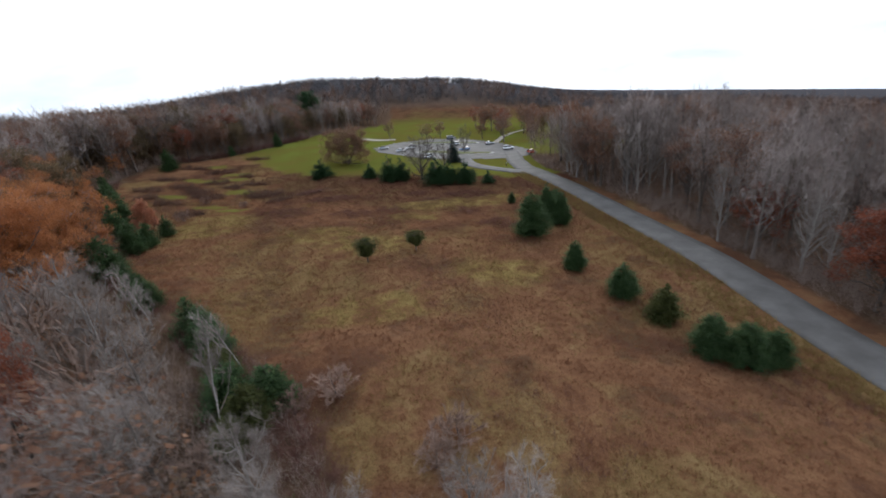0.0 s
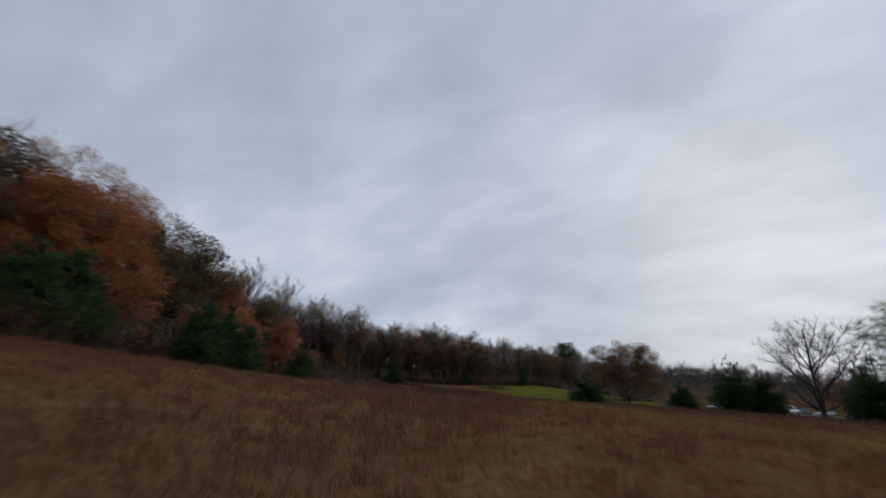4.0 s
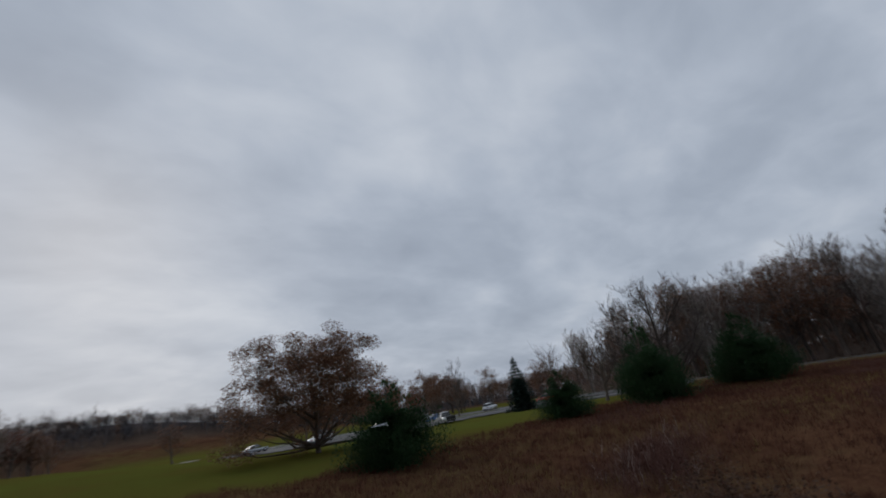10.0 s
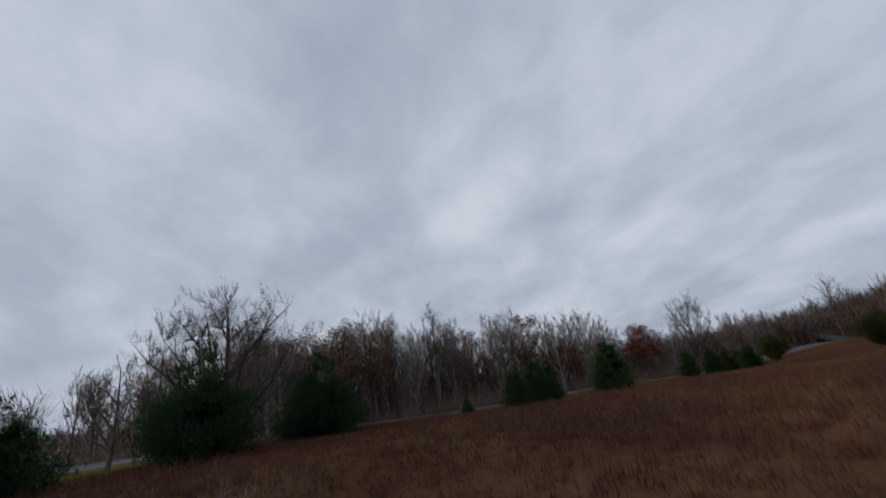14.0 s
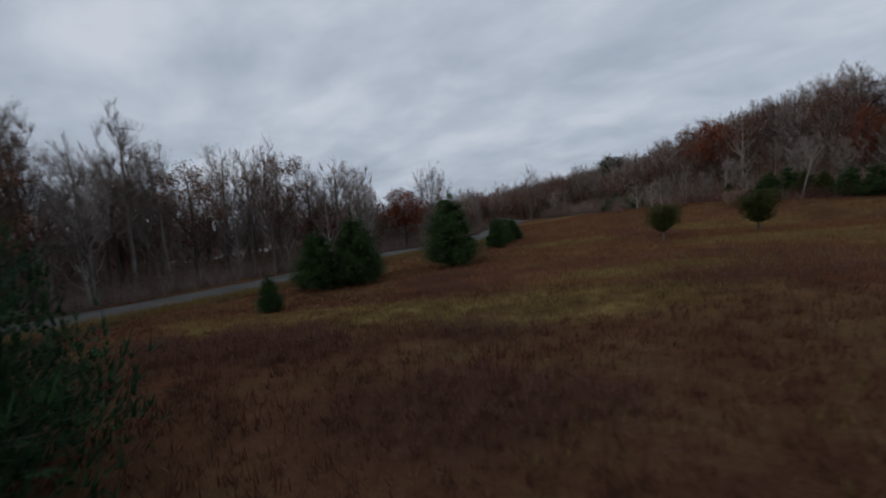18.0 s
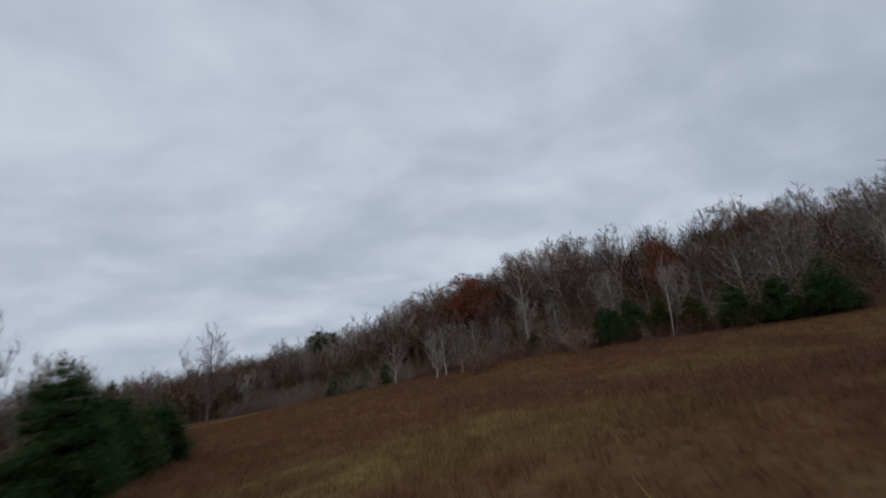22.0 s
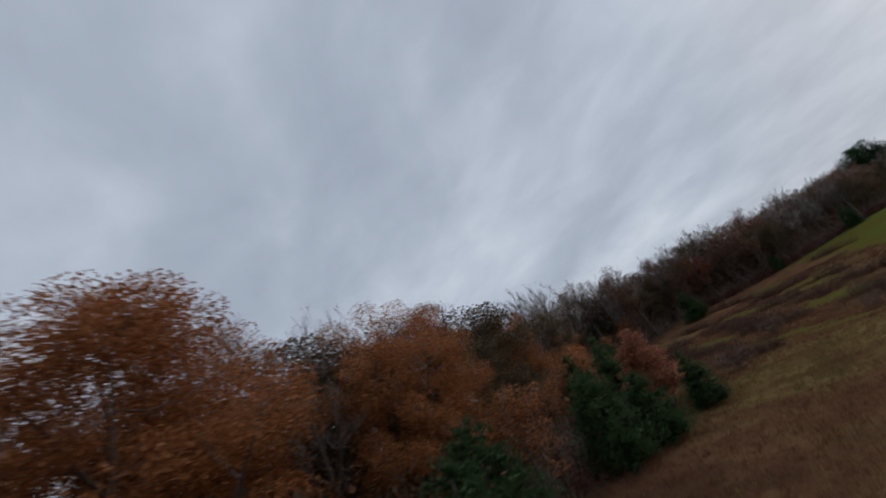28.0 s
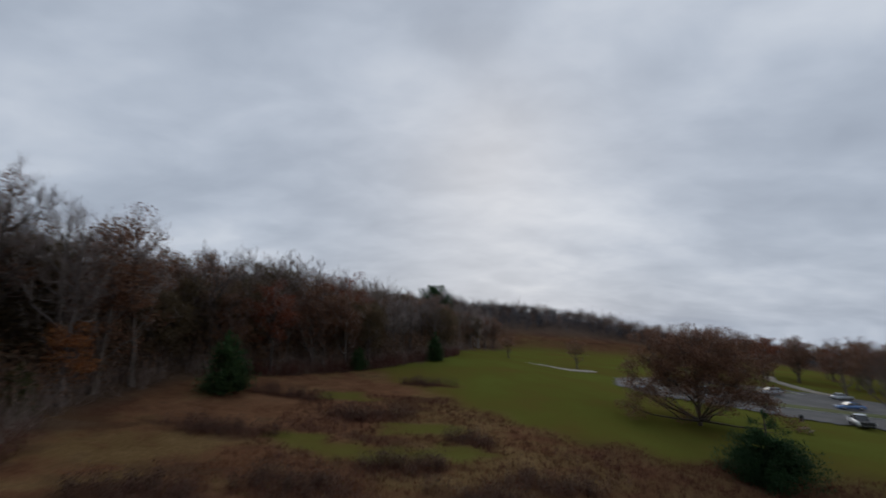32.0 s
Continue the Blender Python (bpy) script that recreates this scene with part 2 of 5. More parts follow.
def waves(x, y, seed, size):
    """Cheap rolling noise from sines, about -1 to 1."""
    r = np.random.RandomState(seed)
    out = 0
    for k in range(5):
        a, f, p = r.uniform(0, 6.28), r.uniform(0.6, 1.7) / size, r.uniform(0, 6.28)
        out = out + np.sin((x * math.cos(a) + y * math.sin(a)) * f * 6.28 + p) / (1.2 + 0.4 * k)
    return out / 2.2


def south_edge(x):
    return np.interp(x, [-60, -40, -30, -21, -8, 5, 20, 30, 50], [62, 54, 47, 40, 23, 4, -18, -25, -30])


def ground_z(x, y):
    x, y = np.asarray(x, float), np.asarray(y, float)
    z = 1.15 - 0.064 * np.where(x > 0, x + 0.35 * np.maximum(x - 250, 0), 170 * np.tanh(x / 170)) + 0.0133 * 300 * np.tanh(y / 300)
    z = z + 0.16 * waves(x, y, 3, 26)
    # the slope towards the south-western woods, three hollows in the meadow, the rise beyond the lawn
    z = z + 2.6 * smooth(-8, 34, -0.55 * (x + 5) - 0.83 * (y - 55))
    z = z - 1.7 * np.exp(-((x + 23) ** 2 + (y - 57) ** 2) / 200) - 1.3 * np.exp(-((x - 20) ** 2 + (y - 93) ** 2) / 550)
    z = z - 2.4 * np.exp(-((x + 54) ** 2 + (y - 127) ** 2) / 350)
    z = z + 4.0 * smooth(20, 70, -x) * smooth(150, 210, y)
    # a hillside under the western woods, and the long wooded hill to the north
    z = z + 4.0 * smooth(78, 128, -x) * smooth(90, 135, y)
    z = z - 0.8 * np.exp(-((x - 27) ** 2 + (y - 46) ** 2) / 260)
    # the wooded rise south of the meadow
    z = z + 14.0 * smooth(8, 90, south_edge(x) - y) * (1 - 0.6 * smooth(40, 160, x)) * (1 - smooth(6, 34, y))
    r = np.hypot(x, y - 100)
    az = np.degrees(np.arctan2(x, y))
    hill = np.exp(-((az + 2) / np.where(az < -2, 32, 17)) ** 2)
    z = z + (30 * hill + 2.0 * np.sin(np.radians(az * 5 + 40)) + 1.2 * np.sin(np.radians(az * 13))) * smooth(230, 440, r) * smooth(-180, -60, y)
    return z


# the meadow's edge: woods to the west and south, the road to the east


def west_edge(y):
    ys = np.array([-400, 5, 23, 40, 50, 60, 67, 77, 90, 100, 116, 130, 150, 165, 175, 187, 200, 211, 245, 310, 355, 900])
    xs = np.array([10, 4, -8, -21, -33, -45, -53, -59, -66, -77, -90, -98, -104, -104, -94, -82, -73, -67, -62, -40, -30, -90])
    return np.interp(y, ys, xs)


STRAW = ((4.0, 108.5, 12.0, 4.0), (-6.0, 105.5, 8.0, 4.0), (15.0, 112.0, 7.0, 3.0), (-16.0, 80.0, 9.0, 5.0), (-7.5, 97.5, 6.0, 3.0), (-25.0, 86.0, 8.0, 5.0), (-52.0, 96.0, 8.0, 10.0), (8.0, 66.0, 8.0, 5.0), (-12.0, 55.0, 9.0, 5.0))
BROWN = ((5.0, 100.5, 5.5, 2.6), (7.0, 116.0, 8.0, 3.4), (12.0, 92.0, 5.0, 4.0), (-3.0, 112.0, 4.0, 1.8), (-12.0, 103.0, 5.0, 2.4), (-7.0, 118.0, 5.0, 2.2), (-22.0, 101.0, 6.0, 3.0), (-38.0, 104.0, 7.0, 4.0), (-30.0, 116.0, 7.0, 4.0))

# dark shrubby mounds and mossy green patches in the rough ground below the western woods
MOUNDS = ((-75.0, 119.5, 5.0, 3.0), (-68.5, 127.5, 5.0, 2.8), (-74.0, 133.5, 4.5, 2.2), (-66.5, 139.0, 4.0, 2.0), (-55.0, 132.5, 7.5, 3.6), (-88.5, 133.5, 5.0, 2.6), (-81.0, 137.8, 4.2, 2.2), (-73.5, 144.0, 4.2, 1.9), (-66.0, 152.5, 3.6, 1.6), (-71.0, 178.0, 5.2, 1.7), (-80.0, 160.0, 6.5, 2.0), (-91.0, 148.5, 5.5, 2.2), (-47.0, 124.0, 5.0, 2.4), (-84.0, 124.0, 4.0, 2.4), (-60.0, 143.0, 5.0, 2.0), (-64.0, 108.0, 4.0, 2.6), (-90.0, 165.0, 6.0, 2.2))
GREENS = ((-62.5, 116.5, 5.0, 2.6), (-62.5, 134.5, 3.8, 2.8), (-77.5, 147.0, 6.0, 2.6), (-84.0, 149.5, 4.0, 1.8), (-68.5, 148.5, 4.0, 2.2), (-55.0, 112.0, 4.0, 2.6), (-78.5, 126.5, 5.0, 2.4), (-72.0, 156.0, 5.0, 2.2), (-83.0, 168.0, 4.5, 2.0))


def drifts(x, y, spots):
    """0 to 1 inside soft-edged, ragged drifts of one kind of growth."""
    x, y = np.asarray(x, float), np.asarray(y, float)
    u, v = x + 1.8 * waves(x, y, 81, 7), y + 1.3 * waves(x, y, 82, 6)
    best = np.zeros(np.broadcast(x, y).shape)
    for cx, cy, rx, ry in spots:
        best = np.maximum(best, 1 - smooth(0.65, 1.25, np.hypot((u - cx) / rx, (v - cy) / ry)))
    return best


def road_x(y):
    return np.interp(y, [-320, -120, -70, -40, 0, 20, 36, 66, 90, 105, 120, 135, 148, 160, 172, 190], [460, 165, 92, 60, 48, 43.5, 42.0, 41.8, 40.2, 38.4, 36.0, 32.6, 29.4, 29.2, 30.4, 32.0])


def is_wood(x, y):
    x, y = np.asarray(x, float), np.asarray(y, float)
    west = x < west_edge(y)
    south = (y < south_edge(x)) & (np.abs(x - road_x(y)) > 6.0)
    east = (x > road_x(np.minimum(y, 190)) + 7.0) & (y < 176)
    far = (np.hypot(x, y - 100) > 320) & ~((np.abs(x + 10) < 90) & (y > 0) & (y < 395))
    ne = (x > 115 + 0.10 * (y - 176)) & (y >= 176)
    return west | south | east | far | ne


LOT = [(-28.5, 206), (-25.5, 196), (-18, 187), (-8, 177.5), (-1, 172.5), (12, 169), (24, 167.5), (35, 171), (42, 181), (38, 196), (31, 214), (16, 235), (-2, 236), (-20, 226)]


def in_poly(x, y, poly):
    x, y = np.asarray(x, float), np.asarray(y, float)
    inside = np.zeros(x.shape, bool)
    for (ax, ay), (bx, by) in zip(poly, poly[1:] + poly[:1]):
        hit = ((ay > y) != (by > y)) & (x < (bx - ax) * (y - ay) / (by - ay + 1e-9) + ax)
        inside ^= hit
    return inside


def lawn_mask(x, y):
    """1 on mown green grass, 0 in the rough meadow."""
    edge = np.interp(x, [-90, -80, -76, -68, -62, -55, -45, -30, -15, 5, 30, 60], [191, 183, 177, 171, 161, 156, 151, 146, 143, 138, 134, 150])
    k = smooth(-3, 4, y - edge + 3 * waves(x, y, 8, 14)) * (1 - drifts(x, y, MOUNDS))
    k = np.maximum(k, 0.8 * drifts(x, y, GREENS))
    return k * (1 - smooth(330, 380, y + 8 * waves(x, y, 12, 40)))


# ---------------------------------------------------------------- mesh helpers


def mesh_np(name, verts, tris, mats, mat_index=None, smooth_shade=False):
    me = bpy.data.meshes.new(name)
    verts, tris = np.ascontiguousarray(verts, np.float32), np.ascontiguousarray(tris, np.int32)
    me.vertices.add(len(verts))
    me.vertices.foreach_set("co", verts.ravel())
    me.loops.add(tris.size)
    me.loops.foreach_set("vertex_index", tris.ravel())
    k = tris.shape[1]
    me.polygons.add(len(tris))
    me.polygons.foreach_set("loop_start", np.arange(0, tris.size, k, dtype=np.int32))
    me.polygons.foreach_set("loop_total", np.full(len(tris), k, np.int32))
    for m in mats:
        me.materials.append(m)
    if mat_index is not None:
        me.polygons.foreach_set("material_index", np.ascontiguousarray(mat_index, np.int32))
    if smooth_shade:
        me.polygons.foreach_set("use_smooth", np.ones(len(tris), bool))
    me.update(calc_edges=True)
    me.validate()
    return me


def frames_of(d):
    d = d / np.maximum(np.linalg.norm(d, axis=1, keepdims=True), 1e-6)
    a = np.where(np.abs(d[:, 2:3]) < 0.9, np.array([[0, 0, 1.0]]), np.array([[1.0, 0, 0]]))
    u = np.cross(d, a)
    u /= np.linalg.norm(u, axis=1, keepdims=True)
    return u, np.cross(d, u)


def cones(p0, p1, r, sides=3):
    """Slender cones from p0 to a tip at p1."""
    u, v = frames_of(p1 - p0)
    n = len(p0)
    r = np.broadcast_to(np.asarray(r, float), (n,))[:, None]
    rings = [p0 + r * (math.cos(6.2832 * k / sides) * u + math.sin(6.2832 * k / sides) * v) for k in range(sides)]
    verts = np.stack(rings + [p1], 1).reshape(-1, 3)
    base = np.arange(n)[:, None] * (sides + 1)
    tris = np.concatenate([np.concatenate([base + k, base + (k + 1) % sides, base + sides], 1) for k in range(sides)])
    return verts, tris


def tubes(p0, p1, r0, r1, sides=4):
    u, v = frames_of(p1 - p0)
    n = len(p0)
    r0, r1 = (np.broadcast_to(np.asarray(r, float), (n,))[:, None] for r in (r0, r1))
    off = [math.cos(6.2832 * k / sides) * u + math.sin(6.2832 * k / sides) * v for k in range(sides)]
    verts = np.stack([p0 + r0 * o for o in off] + [p1 + r1 * o for o in off], 1).reshape(-1, 3)
    base = np.arange(n)[:, None] * 2 * sides
    tris = []
    for k in range(sides):
        j = (k + 1) % sides
        tris += [np.concatenate([base + k, base + j, base + sides + j], 1), np.concatenate([base + k, base + sides + j, base + sides + k], 1)]
    return verts, np.concatenate(tris)


def slivers(p0, p1, r):
    """The finest twigs and blades: one narrow triangle each."""
    u, v = frames_of(p1 - p0)
    n = len(p0)
    s = u * np.broadcast_to(np.asarray(r, float), (n,))[:, None]
    return np.stack([p0 - s, p0 + s, p1], 1).reshape(-1, 3), np.arange(3 * n).reshape(-1, 3)


def chain(line, radii, sides):
    """One unbroken tapering tube along a line of points."""
    n = len(line)
    d = np.gradient(line, axis=0)
    u, v = frames_of(d)
    for k in range(1, n):      # carry the first ring's frame along, so that the tube does not twist
        w = u[k - 1] - d[k] * (u[k - 1] @ d[k]) / (d[k] @ d[k])
        u[k] = w / np.linalg.norm(w)
        v[k] = np.cross(d[k], u[k]) / np.linalg.norm(d[k])
    ring = [u * math.cos(6.2832 * k / sides) + v * math.sin(6.2832 * k / sides) for k in range(sides)]
    verts = (line[:, None] + np.stack(ring, 1) * np.asarray(radii)[:, None, None]).reshape(-1, 3)
    tris = []
    for a in range(n - 1):
        for k in range(sides):
            j = (k + 1) % sides
            tris += [(a * sides + k, a * sides + j, (a + 1) * sides + j), (a * sides + k, (a + 1) * sides + j, (a + 1) * sides + k)]
    return verts, np.array(tris)


def leaves(p, size, rs, droop=0.0):
    """Small bent leaves, two triangles each, in every direction."""
    n = len(p)
    d = rs.normal(size=(n, 3)) + np.array([0, 0, -droop])
    d /= np.linalg.norm(d, axis=1, keepdims=True)
    u, v = frames_of(d)
    s = (size * rs.uniform(0.6, 1.3, n))[:, None]
    tip, left, right = p + d * s, p + d * s * 0.45 + u * s * 0.42 + v * s * 0.1, p + d * s * 0.5 - u * s * 0.42 + v * s * 0.1
    verts = np.stack([p, left, tip, right], 1).reshape(-1, 3)
    base = np.arange(n)[:, None] * 4
    return verts, np.concatenate([np.concatenate([base, base + 1, base + 2], 1), np.concatenate([base, base + 2, base + 3], 1)])


def joined(pieces):
    verts, tris, n = [], [], 0
    for v, t in pieces:
        verts.append(v)
        tris.append(t + n)
        n += len(v)
    return np.concatenate(verts), np.concatenate(tris)


def part(name, me, parent, label=""):
    ob = new(name, me)
    ob.parent = parent
    if label:
        ob["label"] = label
    return ob


def place(x, y, turn=0.0, size=1.0, wide=1.0, sink=0.05, lean=(0, 0)):
    return Matrix.Translation((x, y, float(ground_z(x, y)) - sink)) @ pose(0, 0, 0, lean[0], lean[1], turn) @ Matrix.Diagonal((size * wide, size * wide, size, 1))


# ---------------------------------------------------------------- trees


def bezier(p0, p1, p2, n):
    u = np.linspace(0, 1, n + 1)[:, None]
    return (1 - u) ** 2 * p0 + 2 * u * (1 - u) * p1 + u * u * p2


def tree_meshes(name, seed, h, spread, clear, limbs, clumps, bark, twig, twigs=12, twig_len=1.1, leaf=None, leaf_n=0, leaf_size=0.18, clump_r=0.9, lean=0.0, flat=1.0, upward=0.5, wander=0.12, tri=0.013, girth=1.0, skirt=0.0, pointed=0.0):
    """Trunk and limbs reach for clumps of twigs that fill an uneven egg-shaped crown from clear*h up to h."""
    rs = np.random.RandomState(seed)
    base_r = (0.013 * h + 0.05) * girth
    zc, rz = (clear * h + h) / 2, (h - clear * h) / 2
    d = rs.normal(size=(clumps, 3))
    d /= np.linalg.norm(d, axis=1, keepdims=True)
    rad = rs.uniform(0.15, 1.0, clumps) ** 0.45
    lump = 1 + 0.22 * np.sin(3 * np.arctan2(d[:, 1], d[:, 0]) + seed) + 0.12 * rs.normal(size=clumps)
    inner = max(0.2, 1 - 0.7 * twig_len / spread)
    pts = d * (rad * np.clip(lump, 0.65, 1.12) * inner)[:, None] * np.array([spread, spread, rz])
    low = pts[:, 2] < 0
    high = (~low) & (d[:, 2] < 0.98)
    pts[high, :2] *= (1 + 0.3 * skirt * (1 / np.sqrt(np.clip(1 - d[high, 2] ** 2, 0.3, 1)) - 1))[:, None]
    pts[low, :2] *= (1 + skirt * (1 / np.sqrt(np.clip(1 - d[low, 2] ** 2, 0.2, 1)) - 1))[:, None]
    pts[low, 2] *= flat
    pts[:, 2] = np.minimum(pts[:, 2] + zc, h - 0.5 * twig_len)
    pts[:, :2] *= (1 - pointed * np.clip((pts[:, 2] / h - 0.25) / 0.75, 0, 1))[:, None]
    tall = h * 0.80
    stem_u = np.linspace(0, 1, 9)
    stem = np.stack([lean * h * stem_u ** 1.3, 0 * stem_u, tall * stem_u], 1) + np.cumsum(rs.normal(0, wander * 0.35, (9, 3)) * np.array([1, 1, 0]), 0) * (stem_u[:, None] > 0.1)
    pts[:, 0] += np.interp(pts[:, 2], stem[:, 2], stem[:, 0])
    pts[:, 1] += np.interp(pts[:, 2], stem[:, 2], stem[:, 1])
    stem_r = base_r * (1 - 0.86 * stem_u) + 0.012
    stem_r[0] *= 1.35
    lines = [(stem, stem_r)]
    # main limbs to the clumps that stand farthest apart
    chosen = [int(np.argmax(np.linalg.norm(pts[:, :2], axis=1)))]
    while len(chosen) < limbs:
        gap = np.min(np.linalg.norm(pts[:, None] - pts[chosen][None], axis=2), axis=1)
        chosen.append(int(np.argmax(gap)))
    nodes, node_r = [stem[4:]], [stem_r[4:]]
    foot = pts.copy()
    for c in chosen:
        t = pts[c]
        out = math.hypot(t[0], t[1])
        z0 = float(np.clip(t[2] - (0.55 + 0.5 * rs.rand()) * out - 0.1 * h, clear * h * 0.75, tall * 0.93))
        p0 = np.array([np.interp(z0, stem[:, 2], stem[:, 0]), np.interp(z0, stem[:, 2], stem[:, 1]), z0])
        mid = p0 * 0.45 + t * 0.55 + np.array([0, 0, -0.10 * out]) + rs.normal(0, wander * 2.2, 3)
        line = bezier(p0, mid, t, 5)
        foot[c] = line[2]
        line[1:-1] += rs.normal(0, wander, (4, 3))
        r0 = min(np.interp(z0, stem[:, 2], stem_r) * 0.62, 0.02 + 0.015 * np.linalg.norm(t - p0))
        rr = np.linspace(r0, 0.02, 6)
        lines.append((line, rr))
        nodes.append(line[1:])
        node_r.append(rr[1:])
    nodes, node_r = np.concatenate(nodes), np.concatenate(node_r)
    for c in range(clumps):
        if c in chosen:
            continue
        t = pts[c]
        off = t - nodes
        cost = np.linalg.norm(off, axis=1) + 1.6 * np.maximum(0, -off[:, 2])
        k = int(np.argmin(cost))
        p0, r0 = nodes[k], min(node_r[k] * 0.8, 0.05)
        mid = (p0 + t) / 2 + rs.normal(0, wander * 1.6, 3) - np.array([0, 0, 0.12 * np.linalg.norm(t - p0)])
        line = bezier(p0, mid, t, 3)
        foot[c] = p0
        rr = np.linspace(r0, 0.013, 4)
        lines.append((line, rr))
    v, t = joined([chain(line, rr, 6) for line, rr in lines if rr[0] > 0.06])
    trunk = mesh_np(name + "_trunk", v, t, [bark], smooth_shade=True)
    pieces = [chain(line, rr, 3) for line, rr in lines if rr[0] <= 0.06]
    centre = np.array([np.interp(zc, stem[:, 2], stem[:, 0]), np.interp(zc, stem[:, 2], stem[:, 1]), zc - 0.5 * rz])
    near = np.repeat(pts, twigs, 0)
    outward = near - centre
    outward /= np.linalg.norm(outward, axis=1, keepdims=True) + 1e-6
    head = near - np.repeat(foot, twigs, 0)
    head /= np.linalg.norm(head, axis=1, keepdims=True) + 1e-6
    go = head * 0.65 + outward * 0.45 + rs.normal(0, 0.36, near.shape) + np.array([0, 0, 0.6 * upward])
    go /= np.linalg.norm(go, axis=1, keepdims=True)
    along = rs.uniform(0.10, 1.0, (len(near), 1)) ** 0.7
    start = np.repeat(foot, twigs, 0) * (1 - along) + near * along
    ln = (twig_len * (0.32 + 0.78 * rs.rand(len(near)) ** 1.5))[:, None]
    ends = start + go * ln
    pieces.append(slivers(start, ends, tri))
    for step in (0.25, 0.45, 0.65):
        half = start + go * ln * (step + rs.uniform(-0.1, 0.1, (len(near), 1)))
        side = go + rs.normal(0, 0.42, near.shape)
        side /= np.linalg.norm(side, axis=1, keepdims=True)
        tip = half + side * ln * (0.85 - 0.6 * step)
        pieces.append(slivers(half, tip, tri * 0.75))
        if not leaf and step < 0.6:
            fork = (half + tip) / 2
            side = side + rs.normal(0, 0.45, near.shape)
            side /= np.linalg.norm(side, axis=1, keepdims=True)
            pieces.append(slivers(fork, fork + side * ln * 0.34, tri * 0.6))
    v, t = joined(pieces)
    mi, mats = np.zeros(len(t), int), [twig]
    if leaf:
        k = rs.randint(clumps, size=leaf_n)
        bulge = rs.normal(0, 1, (leaf_n, 3))
        bulge /= np.linalg.norm(bulge, axis=1, keepdims=True)
        at = pts[k] + bulge * (clump_r * rs.uniform(0.2, 1.0, leaf_n) ** 0.5)[:, None] * np.array([1.15, 1.15, 0.7])
        lv, lt = leaves(at, leaf_size, rs, 0.5)
        t = np.concatenate([t, lt + len(v)])
        v = np.concatenate([v, lv])
        mi, mats = np.concatenate([mi, np.ones(len(lt), int)]), [twig, leaf]
    return trunk, mesh_np(name + "_crown", v, t, mats, mi)


def evergreen_meshes(name, seed, h, radius, foliage, n=2600, base=0.06, shape="cedar", spray=0.42, shaggy=0.14, fan=5):
    """Trunk with whorled boughs; the crown is many small sprays that sit on the boughs, over an inner mass of shaded ones."""
    rs = np.random.RandomState(seed)
    bough_n = {"spruce": 153, "cedar": 170}.get(shape, 90)
    f = np.sqrt(rs.uniform(0.0, 1.0, bough_n)) if shape in ("cedar", "pine") else rs.uniform(0, 1, bough_n)
    f = 1 - f if shape in ("cedar", "pine") else f
    f = np.sort(f)
    if shape == "spruce":
        f = np.repeat((np.arange(17) + 0.3) / 17, 9)

    def profile(g):
        if shape == "spruce":
            return radius * (1.02 - g) ** 0.9
        if shape == "round":
            return radius * np.sqrt(np.clip(1 - (1.75 * g - 0.72) ** 2 / 1.1, 0.03, 1))
        if shape == "pine":
            return radius * np.clip((1.0 - g) ** 0.80 * (0.92 + 0.9 * np.minimum(g, 0.18)), 0.05, 1)
        return radius * np.clip((1.0 - g) ** 0.58 * (0.80 + 1.1 * np.minimum(g, 0.16)), 0.025, 1) * 1.05

    a = rs.uniform(0, 6.2832, bough_n) if shape != "spruce" else np.tile(np.arange(9) * 0.698, 17) + np.repeat(rs.uniform(0, 0.7, 17), 9)
    zb = h * (base + (0.96 - base) * f)
    reach = profile(f) * rs.uniform(0.72, 1.0 + shaggy, bough_n)
    rise = {"cedar": 0.02, "round": 0.30, "pine": 0.03, "spruce": -0.16}[shape]
    p0 = np.stack([0 * a, 0 * a, zb], 1)
    tip = np.stack([np.cos(a) * reach, np.sin(a) * reach, zb + rise * reach + (0.05 * h * (1 - f) * rs.uniform(0, 0.7, bough_n) if shape != "spruce" else 0)], 1)
    trunk_v = [tubes(np.array([[0, 0, 0.0], [0, 0, h * 0.5]]), np.array([[0, 0, h * 0.5], [0, 0, h * 0.97]]), np.array([h * 0.021 + 0.04, h * 0.013 + 0.02]), np.array([h * 0.013 + 0.02, 0.012]), 7),
               cones(p0, tip, 0.012 + 0.004 * h, 3)]
    v, t = joined(trunk_v)
    trunk = mesh_np(name + "_trunk", v, t, [BARK_DARK])
    # sprays along the boughs, denser outward
    w = reach ** (0.75 if shape == "cedar" else 1.0)
    w = w / w.sum()
    k = rs.choice(bough_n, n, p=w)
    s = rs.uniform(0.25, 1.0, n) ** 0.7
    fat = (0.08 + 0.10 * reach[k]) * (0.5 if shape == "spruce" else 1.0)
    centre = p0[k] * (1 - s[:, None]) + tip[k] * s[:, None] + np.clip(rs.normal(0, 1, (n, 3)), -1.5, 1.5) * fat[:, None] * np.array([1, 1, 0.75 if shape == "spruce" else 0.9])
    centre[:, 2] = np.clip(centre[:, 2], h * base * 0.75, h)
    out = np.stack([np.cos(a[k]), np.sin(a[k]), np.full(n, 0.9 if shape != "spruce" else -0.1)], 1) + rs.normal(0, 0.55, (n, 3))
    out /= np.linalg.norm(out, axis=1, keepdims=True)
    ln = spray * rs.uniform(0.6, 1.35, n)
    parts = []
    for q in range(fan):
        way = out + rs.normal(0, 0.38, (n, 3))
        parts.append(slivers(centre, centre + way * (ln * rs.uniform(0.6, 1.0, n))[:, None], spray * 0.10))
    lead = rs.randint(5, 9)
    la, lr = rs.uniform(0, 6.28, lead), rs.uniform(0, 0.14 if shape != "pine" else 0.42, lead) * radius
